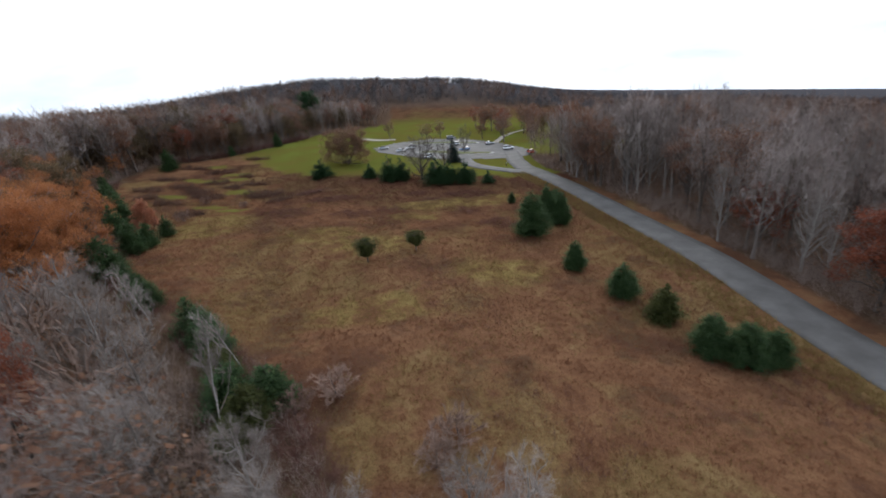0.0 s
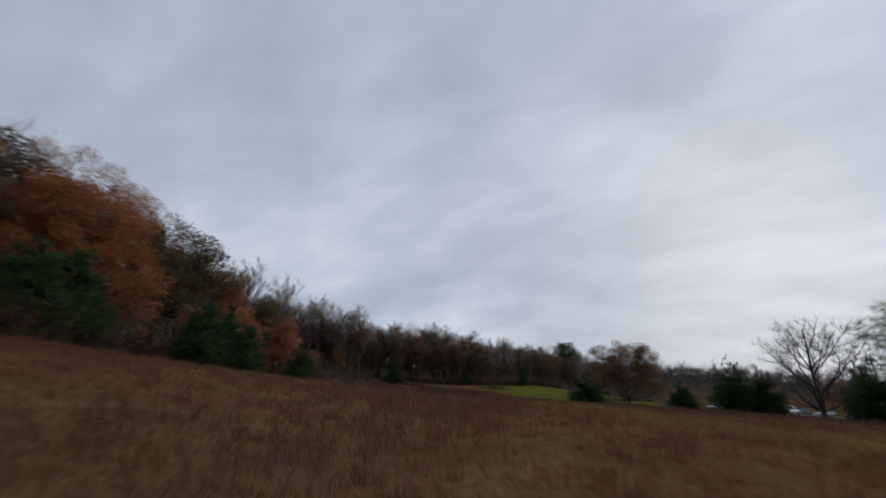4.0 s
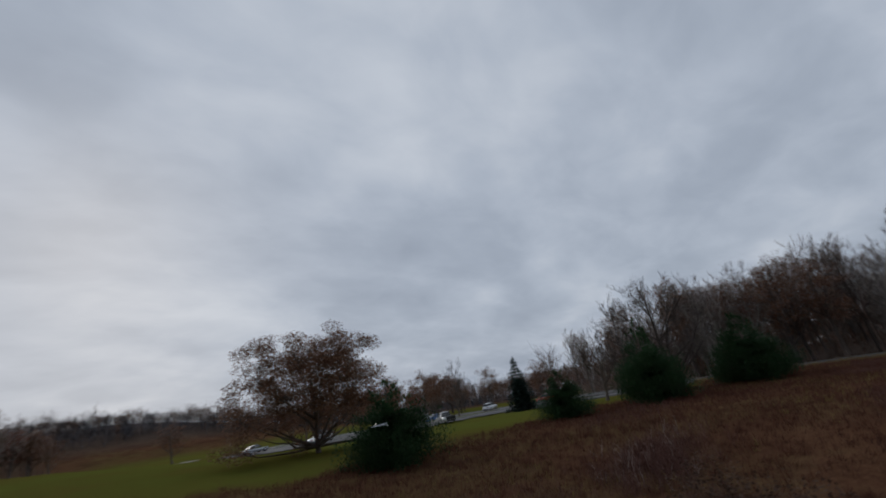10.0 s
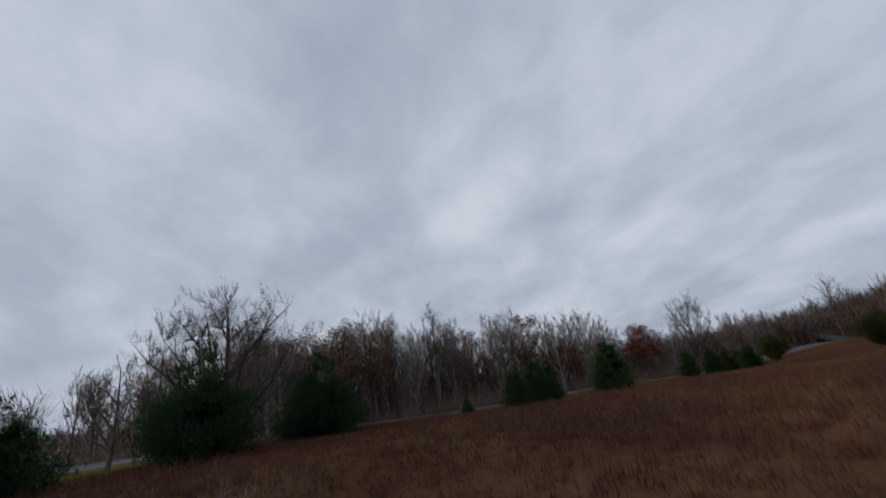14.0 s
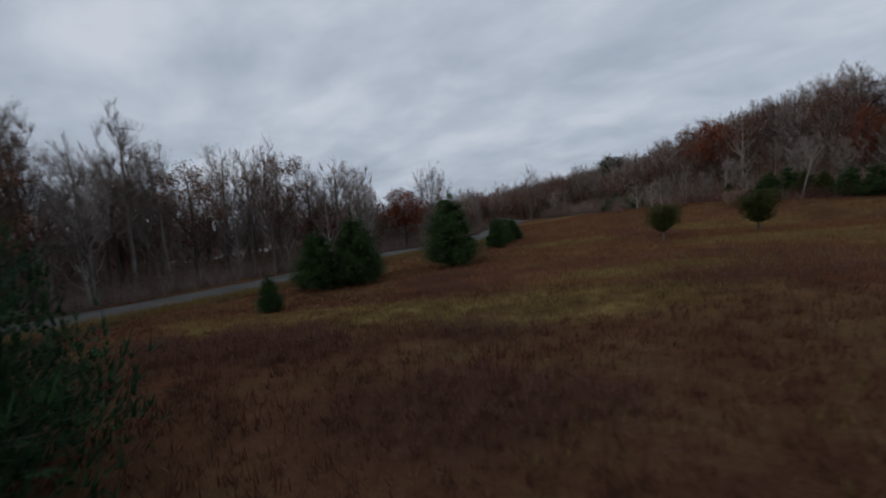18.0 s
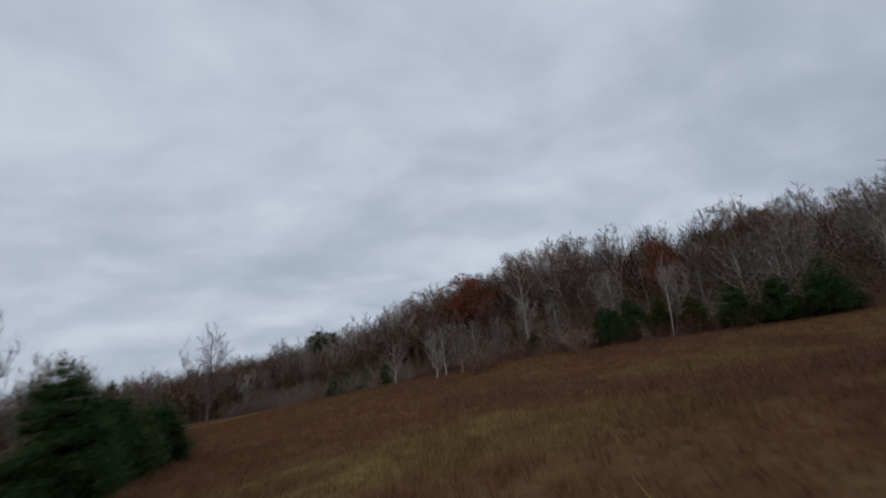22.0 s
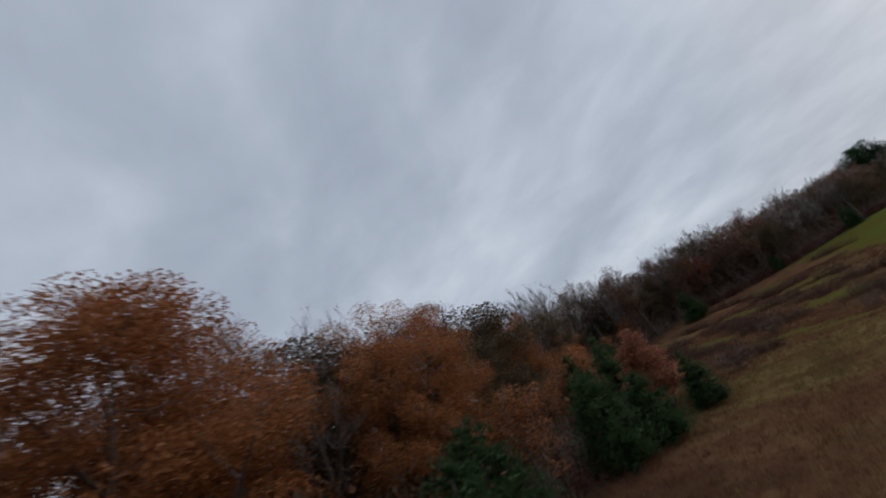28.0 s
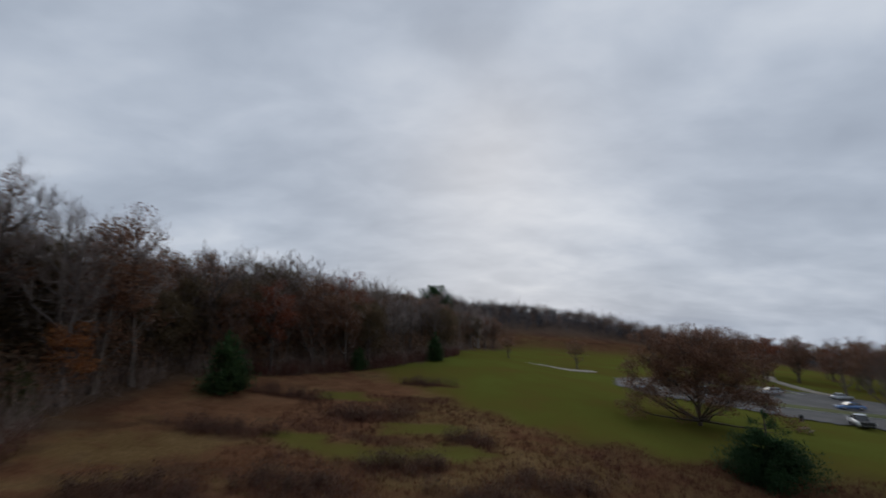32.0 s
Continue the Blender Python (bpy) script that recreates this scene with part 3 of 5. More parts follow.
    lp = np.stack([np.cos(la) * lr, np.sin(la) * lr, h * (rs.uniform(0.80, 0.94, lead) - (0.0 if shape != "pine" else 0.30) * lr / radius)], 1)
    le = lp + np.stack([np.cos(la) * 0.12, np.sin(la) * 0.12, rs.uniform(0.03, 0.07, lead) * h], 1)
    for q in range(7):
        u = q / 7
        b0 = lp * (1 - u) + le * u
        dd = rs.normal(0, 0.8, (lead, 3)) + np.array([0, 0, 0.8])
        for _ in range(6):
            parts.append(slivers(b0, b0 + (dd + rs.normal(0, 0.5, dd.shape)) * spray * (0.9 - 0.5 * u), spray * 0.15))
    # inner mass
    m = n // 4
    ki = rs.choice(np.nonzero(f < (0.86 if shape == "cedar" else 0.58))[0], m)
    si = rs.uniform(0.0, 0.74 if shape == "cedar" else 0.5, m)
    ci = p0[ki] * (1 - si[:, None]) + tip[ki] * si[:, None]
    di = rs.normal(0, 1, (m, 3))
    di /= np.linalg.norm(di, axis=1, keepdims=True)
    slim = np.clip(reach[ki] / radius * 1.6, 0.35, 1.0)[:, None]
    parts.append(cones(ci - di * 0.25 * slim, ci + di * 0.35 * slim, 0.20 * slim[:, 0], 3))
    v, t = joined(parts)
    return trunk, mesh_np(name + "_crown", v, t, [foliage])


def tree_thing(name, meshes, m, label, category, group=""):
    root = new(name)
    root.empty_display_size = 0.5
    part("trunk", meshes[0], root)
    part("crown", meshes[1], root)
    root.matrix_basis = m
    return tagged(root, label, category, group)


# ---------------------------------------------------------------- ground, road, car park


def ground_material():
    m = bpy.data.materials.new("meadow_and_lawn")
    m.use_nodes = True
    t = m.node_tree
    b = t.nodes["Principled BSDF"]
    tc = t.nodes.new("ShaderNodeTexCoord")

    def noise_at(scale, detail=5.0, rough=0.6, stretch=None):
        n = node(t, "ShaderNodeTexNoise", Scale=scale, Detail=detail, Roughness=rough)
        if stretch:
            mp = t.nodes.new("ShaderNodeMapping")
            mp.inputs["Scale"].default_value = stretch
            t.links.new(tc.outputs["Object"], mp.inputs[0])
            t.links.new(mp.outputs[0], n.inputs["Vector"])
        else:
            t.links.new(tc.outputs["Object"], n.inputs["Vector"])
        return n.outputs[0]

    def cover(name):
        a = t.nodes.new("ShaderNodeAttribute")
        a.attribute_name = name
        return a.outputs["Fac"]

    broad, mid, small = noise_at(0.045, 4.0), noise_at(0.30, 5.0), noise_at(3.5, 6.0, 0.7)
    brown = ramp(t, maths(t, "ADD", maths(t, "ADD", maths(t, "MULTIPLY", mid, 0.4), maths(t, "MULTIPLY", small, 0.3)), maths(t, "MULTIPLY", noise_at(16.0, 3.0, 0.7), 0.3)),
                 [(0.34, (0.070, 0.034, 0.019)), (0.47, (0.138, 0.067, 0.036)), (0.57, (0.195, 0.102, 0.054)), (0.68, (0.25, 0.150, 0.080))])
    tan = ramp(t, maths(t, "ADD", maths(t, "MULTIPLY", mid, 0.5), maths(t, "MULTIPLY", small, 0.5)),
               [(0.32, (0.078, 0.056, 0.020)), (0.5, (0.138, 0.102, 0.038)), (0.68, (0.205, 0.152, 0.070))])
    patch = ramp(t, maths(t, "ADD", broad, maths(t, "MULTIPLY", maths(t, "SUBTRACT", mid, 0.5), 0.5)), [(0.47, (0, 0, 0)), (0.58, (1, 1, 1))])
    rough_grass = mixed(t, maths(t, "MULTIPLY", patch, 0.55), brown, tan)
    # dark reddish drifts of dead stalks
    stalks = ramp(t, maths(t, "ADD", noise_at(0.07, 4.0), maths(t, "MULTIPLY", maths(t, "SUBTRACT", mid, 0.5), 0.45)), [(0.53, (0, 0, 0)), (0.62, (1, 1, 1))])
    rough_grass = mixed(t, maths(t, "MULTIPLY", stalks, 0.7), rough_grass, (0.062, 0.030, 0.021))
    # the northern half of the meadow carries darker, redder growth
    sp = t.nodes.new("ShaderNodeSeparateXYZ")
    t.links.new(tc.outputs["Object"], sp.inputs[0])
    north = maths(t, "ADD", maths(t, "DIVIDE", maths(t, "SUBTRACT", sp.outputs[1], 78.0), 60.0), maths(t, "MULTIPLY", maths(t, "SUBTRACT", broad, 0.5), 1.6))
    north = maths(t, "MULTIPLY", north, ramp(t, maths(t, "DIVIDE", maths(t, "ADD", sp.outputs[0], 62.0), 24.0), [(0.0, (0, 0, 0)), (1.0, (1, 1, 1))]))
    rough_grass = mixed(t, maths(t, "MULTIPLY", ramp(t, north, [(0.2, (0, 0, 0)), (0.7, (1, 1, 1))]), 0.5), rough_grass, mixed(t, small, (0.036, 0.016, 0.011), (0.078, 0.039, 0.026)))
    straw = ramp(t, maths(t, "ADD", maths(t, "MULTIPLY", mid, 0.5), maths(t, "MULTIPLY", small, 0.5)),
                 [(0.36, (0.100, 0.060, 0.024)), (0.5, (0.190, 0.130, 0.045)), (0.64, (0.270, 0.200, 0.080))])
    rough_grass = mixed(t, maths(t, "MULTIPLY", cover("straw"), ramp(t, mid, [(0.38, (0.05, 0.05, 0.05)), (0.58, (0.85, 0.85, 0.85))])), rough_grass, straw)
    rough_grass = mixed(t, maths(t, "MULTIPLY", cover("brown"), 0.8), rough_grass, mixed(t, small, (0.050, 0.024, 0.016), (0.105, 0.052, 0.034)))
    green = ramp(t, maths(t, "ADD", maths(t, "MULTIPLY", noise_at(0.06, 5.0), 0.7), maths(t, "MULTIPLY", small, 0.3)),
                 [(0.34, (0.118, 0.086, 0.024)), (0.50, (0.106, 0.104, 0.022)), (0.64, (0.112, 0.126, 0.026))])
    litter = ramp(t, maths(t, "ADD", maths(t, "MULTIPLY", mid, 0.45), maths(t, "MULTIPLY", small, 0.55)),
                  [(0.32, (0.050, 0.032, 0.022)), (0.5, (0.098, 0.062, 0.040)), (0.68, (0.15, 0.098, 0.062))])
    # wooded ground far off: distance haze is mixed into this blue-grey
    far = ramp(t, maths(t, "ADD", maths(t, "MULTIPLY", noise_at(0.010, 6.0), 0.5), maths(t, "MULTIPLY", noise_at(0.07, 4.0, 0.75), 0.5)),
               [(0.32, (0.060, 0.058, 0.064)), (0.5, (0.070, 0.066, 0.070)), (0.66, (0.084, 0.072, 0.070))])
    col = mixed(t, cover("lawn"), rough_grass, green)
    col = mixed(t, cover("wood"), col, litter)
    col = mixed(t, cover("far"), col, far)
    t.links.new(col, b.inputs["Base Color"])
    b.inputs["Roughness"].default_value, b.inputs["Specular IOR Level"].default_value = 1.0, 0.0
    bp = node(t, "ShaderNodeBump", Strength=0.6, Distance=0.25)
    t.links.new(maths(t, "ADD", small, maths(t, "MULTIPLY", mid, 0.8)), bp.inputs["Height"])
    t.links.new(bp.outputs[0], b.inputs["Normal"])
    return m


def axis(lo, hi, near_lo, near_hi, step, far_step):
    near = np.arange(near_lo, near_hi + step, step)

    def outward(start, end):
        out, v, s = [], start, step
        while abs(v) < abs(end):
            s = min(s * 1.16, far_step)
            v += s * (1 if end > start else -1)
            out.append(v)
        return out

    return np.array(sorted(outward(near_lo, lo)) + list(near) + outward(near_hi, hi))


gx, gy = axis(-2600, 2600, -90, 62, 1.2, 28), axis(-2600, 2600, 0, 180, 1.2, 28)
GX, GY = np.meshgrid(gx, gy, indexing="ij")
GZ = ground_z(GX, GY) + 0.07 * waves(GX, GY, 21, 5) * (np.hypot(GX, GY - 100) < 300)
ni, nj = GX.shape
idx = np.arange(ni * nj).reshape(ni, nj)
quads = np.stack([idx[:-1, :-1], idx[1:, :-1], idx[1:, 1:], idx[:-1, 1:]], -1).reshape(-1, 4)
ground_me = mesh_np("ground", np.stack([GX, GY, GZ], -1).reshape(-1, 3), quads, [ground_material()], smooth_shade=True)
# "far" fades in the haze-grey ground colour with distance from the meadow
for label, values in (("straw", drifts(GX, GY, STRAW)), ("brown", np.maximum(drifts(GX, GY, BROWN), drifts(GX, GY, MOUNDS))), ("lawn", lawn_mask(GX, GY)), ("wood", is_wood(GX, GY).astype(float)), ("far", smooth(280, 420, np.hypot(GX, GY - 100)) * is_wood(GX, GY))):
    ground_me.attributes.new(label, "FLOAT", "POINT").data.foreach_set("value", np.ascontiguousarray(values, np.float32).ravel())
ground = tagged(new("ground", ground_me), "rough brown meadow, mown green lawn and leaf-strewn woodland floor", "ground", kind="structure")


def strip(name, centre, width, lift, mat, label, category, thick=0.12):
    """A paved strip that follows the ground along a line of points, with its edges turned down."""
    c = np.array(centre, float)
    d = np.gradient(c, axis=0)
    d /= np.linalg.norm(d, axis=1, keepdims=True)
    nrm = np.stack([-d[:, 1], d[:, 0]], 1)
    rows = []
    for u, crown in ((-0.5, -thick), (-0.5, 0.0), (-0.25, 0.03), (0, 0.05), (0.25, 0.03), (0.5, 0.0), (0.5, -thick)):
        p = c + nrm * u * width
        base = np.maximum.reduce([ground_z(*(c + nrm * k * width).T) for k in (-0.5, 0, 0.5)])
        rows.append(np.column_stack([p, base + lift + crown]))
    g = np.stack(rows, 1)
    k = np.arange(g.shape[0] * g.shape[1]).reshape(g.shape[:2])
    q = np.stack([k[:-1, :-1], k[1:, :-1], k[1:, 1:], k[:-1, 1:]], -1).reshape(-1, 4)
    me = mesh_np(name, g.reshape(-1, 3), q[:, ::-1], [mat])
    return tagged(new(name, me), label, category, kind="structure")


ys = np.concatenate([np.arange(-320, 0, 8.0), np.arange(0, 186, 2.0)])
strip("road", np.column_stack([road_x(ys), ys]), 6.4, 0.10, ASPHALT, "narrow worn grey asphalt park road", "road")


def fill(name, poly, lift, mat, label, category, step=2.5):
    xs, yy = (np.array(v) for v in zip(*poly))
    X, Y = np.meshgrid(np.arange(xs.min() - step, xs.max() + 2 * step, step), np.arange(yy.min() - step, yy.max() + 2 * step, step), indexing="ij")
    keep = in_poly(X[:-1, :-1] + step / 2, Y[:-1, :-1] + step / 2, poly)
    Z = ground_z(X, Y) + lift + 0.02
    k = np.arange(X.size).reshape(X.shape)
    q = np.stack([k[:-1, :-1], k[1:, :-1], k[1:, 1:], k[:-1, 1:]], -1)[keep]
    used = np.unique(q)
    back_to = np.full(X.size, -1)
    back_to[used] = np.arange(len(used))
    me = mesh_np(name, np.stack([X, Y, Z], -1).reshape(-1, 3)[used], back_to[q], [mat])
    return tagged(new(name, me), label, category, kind="structure")


bend = np.linspace(0, 1, 16)[:, None]
turn_in = (1 - bend) ** 3 * np.array([30.5, 139.0]) + 3 * (1 - bend) ** 2 * bend * np.array([22.0, 147.0]) + 3 * (1 - bend) * bend ** 2 * np.array([10.0, 148.0]) + bend ** 3 * np.array([11.0, 170.5])
strip("side_road", turn_in, 5.0, 0.085, ASPHALT, "narrow asphalt slip road curving into the car park", "road")
fill("car_park", LOT, 0.12, ASPHALT, "grey asphalt car park with parked cars", "car park", 1.5)
# ---------------------------------------------------------------- evergreens of the meadow
CEDAR = [evergreen_meshes("cedar", 40 + k, 9.0, 3.1 + 0.3 * k, NEEDLE_CEDAR, 22000, 0.06, "cedar", 0.175) for k in range(3)]
BUSHY = [evergreen_meshes("pine", 50 + k, 7.5, 4.2, NEEDLE_PINE, 12000, 0.03, "pine", 0.26, 0.26) for k in range(3)]
SMALL = [evergreen_meshes("young_cedar", 60 + k, 4.0, 1.95, NEEDLE_OLIVE, 5200, 0.30, "round", 0.17) for k in range(2)]
SPRUCE = [evergreen_meshes("spruce", 70 + k, 9.0, 3.1, NEEDLE_BLUE, 9500, 0.05, "spruce", 0.26) for k in range(2)]
OLIVE = [evergreen_meshes("olive_cedar", 64 + k, 7.0, 2.6, NEEDLE_OLIVE, 3400, 0.03, "cedar", 0.34) for k in range(2)]
EDGE = [evergreen_meshes("edge_cedar", 74 + k, 7.5, 2.8, NEEDLE_CEDAR, 3400, 0.03, "cedar", 0.34) for k in range(3)]
ROW = "evergreens along the meadow"
tree_thing("pine_tree", BUSHY[0], place(-39.1, 146.4, 30, 0.90, 1.05), "bushy dark green pine standing before the spreading oak", "pine tree", ROW)
tree_thing("pine_tree", BUSHY[1], place(-22.3, 140.6, 80, 0.66, 0.98), "small round dark pine at the lawn's edge", "pine tree", ROW)
tree_thing("pine_tree", BUSHY[2], place(-15.3, 134.2, 10, 1.16, 0.72), "wide dark green pine beside a bare spreading tree", "pine tree", ROW)
tree_thing("pine_tree", BUSHY[0], place(-11.8, 135.2, 200, 1.05, 0.72), "dark green pine grown into its neighbour", "pine tree", ROW)
tree_thing("pine_tree", BUSHY[1], place(-0.9, 127.2, 140, 1.12, 0.93), "broad dark green pine near the car park road", "pine tree", ROW)
tree_thing("pine_tree", BUSHY[0], place(2.8, 129.2, 60, 0.98, 0.85), "dark green pine filling out a close group", "pine tree", ROW)
tree_thing("pine_tree", BUSHY[2], place(7.6, 128.4, 300, 1.02, 0.85), "dark green pine in a close group", "pine tree", ROW)
tree_thing("pine_tree", BUSHY[1], place(14.2, 126.8, 250, 0.55, 0.95), "low dark green pine at the end of a close group", "pine tree", ROW)
tree_thing("cedar_tree", CEDAR[0], place(17.4, 107.4, 0, 0.34, 1.15), "small dense red cedar beside the road", "cedar tree", ROW)
tree_thing("cedar_tree", CEDAR[1], place(22.6, 93.2, 40, 0.98, 1.0), "tall dark green red cedar in a clump of three", "cedar tree", ROW)
tree_thing("cedar_tree", CEDAR[2], place(25.4, 96.0, 160, 0.80, 1.05), "dark green red cedar in a clump of three", "cedar tree", ROW)
tree_thing("cedar_tree", CEDAR[0], place(24.6, 89.8, 250, 0.86, 1.0), "dark green red cedar at the end of a clump", "cedar tree", ROW)
tree_thing("cedar_tree", CEDAR[2], place(16.6, 82.6, 100, 1.09, 1.0), "tall pointed red cedar with a bare foot, standing alone", "cedar tree", ROW)
tree_thing("cedar_tree", CEDAR[0], place(19.3, 64.9, 100, 0.58, 1.2), "rounded green cedar by the roadside grass", "cedar tree", ROW)
tree_thing("cedar_tree", CEDAR[1], place(23.0, 55.8, 10, 0.60, 1.25), "rounded green cedar in a loose row", "cedar tree", ROW)
tree_thing("cedar_tree", OLIVE[1], place(25.5, 49.5, 60, 0.74, 1.25), "low rounded cedar with lighter green tips", "cedar tree", ROW)
for x, y, s in ((26.8, 42.3, 0.60), (29.1, 40.0, 0.62), (31.9, 39.8, 0.54)):
    tree_thing("cedar_tree", CEDAR[int(x) % 3], place(x, y, x * 40, s, 1.2), "green cedar in a close group of three", "cedar tree", ROW)
tree_thing("young_cedar", SMALL[0], place(-14.5, 71.7, 20, 1.08, 1.0), "young olive-green cedar on a thin trunk in open meadow", "cedar tree", "young cedars in the meadow")
tree_thing("young_cedar", SMALL[1], place(-6.2, 75.7, 80, 0.96, 0.98), "young olive-green cedar with a bare stem", "cedar tree", "young cedars in the meadow")
tree_thing("spruce_tree", SPRUCE[0], place(6.3, 163.6, 20, 1.08), "pointed blue-green spruce with tiered boughs by the car park", "spruce tree")

# ---------------------------------------------------------------- single broadleaved trees
OAK = tree_meshes("spreading_oak", 5, 14.4, 8.9, 0.07, 30, 360, BARK_DARK, TWIG_DARK, 9, 0.9, LEAF_RUSSET, 88000, 0.17, 1.15, skirt=1.25)
tree_thing("oak_tree", OAK, place(-33.4, 166.2, 0, 1.0), "wide spreading oak with thin russet leaves on the lawn", "oak tree")
BARE_WIDE = tree_meshes("spreading_bare_tree", 9, 15.5, 7.6, 0.10, 30, 420, BARK_DARK, TWIG_DARK, 9, 1.5, upward=0.5, skirt=0.5, tri=0.011, girth=1.15, wander=0.16)
tree_thing("bare_tree", BARE_WIDE, place(-5.3, 134.9, 0, 1.0), "leafless tree with wide low limbs behind the pines", "bare tree")
BARE_WIDE2 = tree_meshes("forked_bare_tree", 14, 12.0, 5.0, 0.16, 18, 150, BARK_DARK, TWIG_DARK, 12, 1.1, upward=0.5, tri=0.010, wander=0.18)
tree_thing("bare_tree", BARE_WIDE2, place(2.0, 146.5, 70, 0.95), "leafless forked tree by the car park entrance", "bare tree")
ORANGE = [tree_meshes("orange_oak", 20 + k, 16.0, 7.0, 0.08, 18, 190, BARK_DARK, TWIG, 8, 0.7, LEAF_ORANGE, 120000, 0.125, 1.25, skirt=0.8, upward=0.1) for k in range(2)]
RUSSET = [tree_meshes("russet_oak", 24 + k, 17.0, 5.6, 0.20, 12, 64, BARK_DARK, TWIG, 10, 1.3, LEAF_RUSSET, 5600, 0.24, 1.25, wander=0.2, tri=0.018) for k in range(3)]
RED = [tree_meshes("red_oak", 28 + k, 16.0, 4.9, 0.26, 10, 56, BARK_DARK, TWIG, 9, 1.1, LEAF_RED, 6000, 0.23, 1.15) for k in range(1)]
DULL = [tree_meshes("dull_oak", 130 + k, 15.5, 4.6, 0.10, 12, 80, BARK_DARK, TWIG, 6, 0.9, LEAF_DULL, 15000, 0.20, 1.2, skirt=0.5) for k in range(2)]
DENSE_RED = tree_meshes("domed_red_oak", 29, 16.0, 5.8, 0.24, 14, 90, BARK_DARK, TWIG, 8, 0.9, LEAF_RED, 15000, 0.22, 1.2, skirt=0.6)
SALMON = tree_meshes("salmon_maple", 33, 8.0, 2.7, 0.02, 12, 110, BARK_DARK, TWIG, 5, 0.6, LEAF_PINK, 22000, 0.13, 0.6, upward=0.2, skirt=0.9, pointed=0.75)
BARE = [tree_meshes("bare_wood_tree", 80 + k, 18.0, 3.9 + 0.7 * (k % 3), 0.26 - 0.06 * (k % 2), 14, 120, BARK_GREY if k % 2 else BARK_DARK, TWIG, 12, 1.35, upward=0.75, tri=0.012, wander=0.16) for k in range(6)]
PALE = [tree_meshes("pale_bare_tree", 90 + k, 14.0, 4.3, 0.14, 14, 110, BARK_PALE, TWIG_PALE, 12, 1.3, upward=0.6, tri=0.012, wander=0.16) for k in range(2)]
BIRCH = [tree_meshes("grey_birch", 95 + k, 12.0, 2.2, 0.40, 9, 32, BARK_BIRCH, TWIG_PALE, 9, 1.2, lean=-0.22 if k else 0.05, upward=0.8, girth=0.45) for k in range(2)]
SPECKLED = tree_meshes("speckled_tree", 99, 20.0, 5.4, 0.40, 14, 90, BARK_GREY, TWIG, 10, 1.3, LEAF_RUSSET, 2200, 0.22, 1.0, skirt=0.5)
W = "trees of the wood's edge"
tree_thing("oak_tree", ORANGE[0], place(-56.2, 53.6, 0, 1.06, 1.08), "large oak in full orange leaf at the wood's edge", "oak tree", W)
tree_thing("oak_tree", ORANGE[1], place(-60.5, 67.0, 200, 0.90, 0.80), "oak with orange-brown leaves behind a larger one", "oak tree", W)
tree_thing("oak_tree", ORANGE[0], place(-75.5, 79.5, 120, 0.82, 0.8), "oak in orange leaf among dark brush", "oak tree", W)
tree_thing("oak_tree", ORANGE[1], place(-68.0, 70.5, 60, 0.97, 0.92), "rounded oak with orange-brown leaves at the wood's edge", "oak tree", W)
tree_thing("maple_tree", SALMON, place(-62.7, 90.9, 0, 1.03, 1.16), "small conical maple in dry salmon-pink leaf", "maple tree", W)
tree_thing("birch_tree", BIRCH[1], place(-37.0, 49.2, 0, 0.80), "leaning white-barked birch without leaves", "birch tree", W)
tree_thing("birch_tree", BIRCH[1], place(-21.8, 38.8, 30, 0.82), "leaning white-barked birch, bare and slender", "birch tree", W)
tree_thing("birch_tree", BIRCH[1], place(-19.2, 28.6, -90, 0.95), "leaning white-barked birch with a forked crown", "birch tree", W)
tree_thing("birch_tree", BIRCH[1], place(-11.5, 21.5, 70, 0.85), "leaning white-barked birch over brush", "birch tree", W)
tree_thing("oak_tree", SPECKLED, place(-15.0, 12.1, 0, 1.0), "tall tree with a domed crown of sparse leaves", "oak tree", W)
tree_thing("oak_tree", DENSE_RED, place(-31.2, 27.2, 0, 0.92, 0.48), "oak with dark red leaves behind birches", "oak tree", W)
tree_thing("oak_tree", DENSE_RED, place(51.5, 48.0, 90, 1.0), "dark red oak across the road", "oak tree", W)
tree_thing("oak_tree", DENSE_RED, place(-9.6, -8.2, 50, 1.2), "oak with a dome of dark red leaves over brush", "oak tree", W)
tree_thing("oak_tree", ORANGE[1], place(-84.0, 96.0, 30, 1.02, 0.52), "tall slender oak in red-orange leaf on the wooded slope", "oak tree", W)
tree_thing("oak_tree", ORANGE[0], place(-88.4, 107.5, 75, 0.70, 0.9), "oak in dull orange leaf on the wooded slope", "oak tree", W)
tree_thing("oak_tree", SPECKLED, place(-83.0, 83.5, 60, 1.15), "tall leafy-topped tree behind the orange oaks", "oak tree", W)
tree_thing("oak_tree", DENSE_RED, place(53.0, 70.0, 200, 0.8), "low red oak among leafless trees across the road", "oak tree", W)
tree_thing("bare_tree", BARE_WIDE, place(64.9, 17.8, 90, 1.7, 0.6), "tall rounded leafless tree across the road", "bare tree", W)
tree_thing("bare_tree", BARE_WIDE, place(-90.0, 87.0, 40, 1.6, 0.62), "leafless rounded tree rising above the wood", "bare tree", W)
tree_thing("dead_tree", BARE_WIDE2, place(44.6, -13.0, 40, 1.75, 0.7), "dead tree with few thick limbs at the wood's edge", "bare tree", W)
FLAT_PINE = evergreen_meshes("tall_pine", 58, 15.0, 5.2, NEEDLE_PINE, 5200, 0.35, "round", 0.55)
tree_thing("pine_tree", FLAT_PINE, place(-70.7, 268.0, 0, 1.5, 0.9), "tall flat-topped pine rising over the wood", "pine tree")
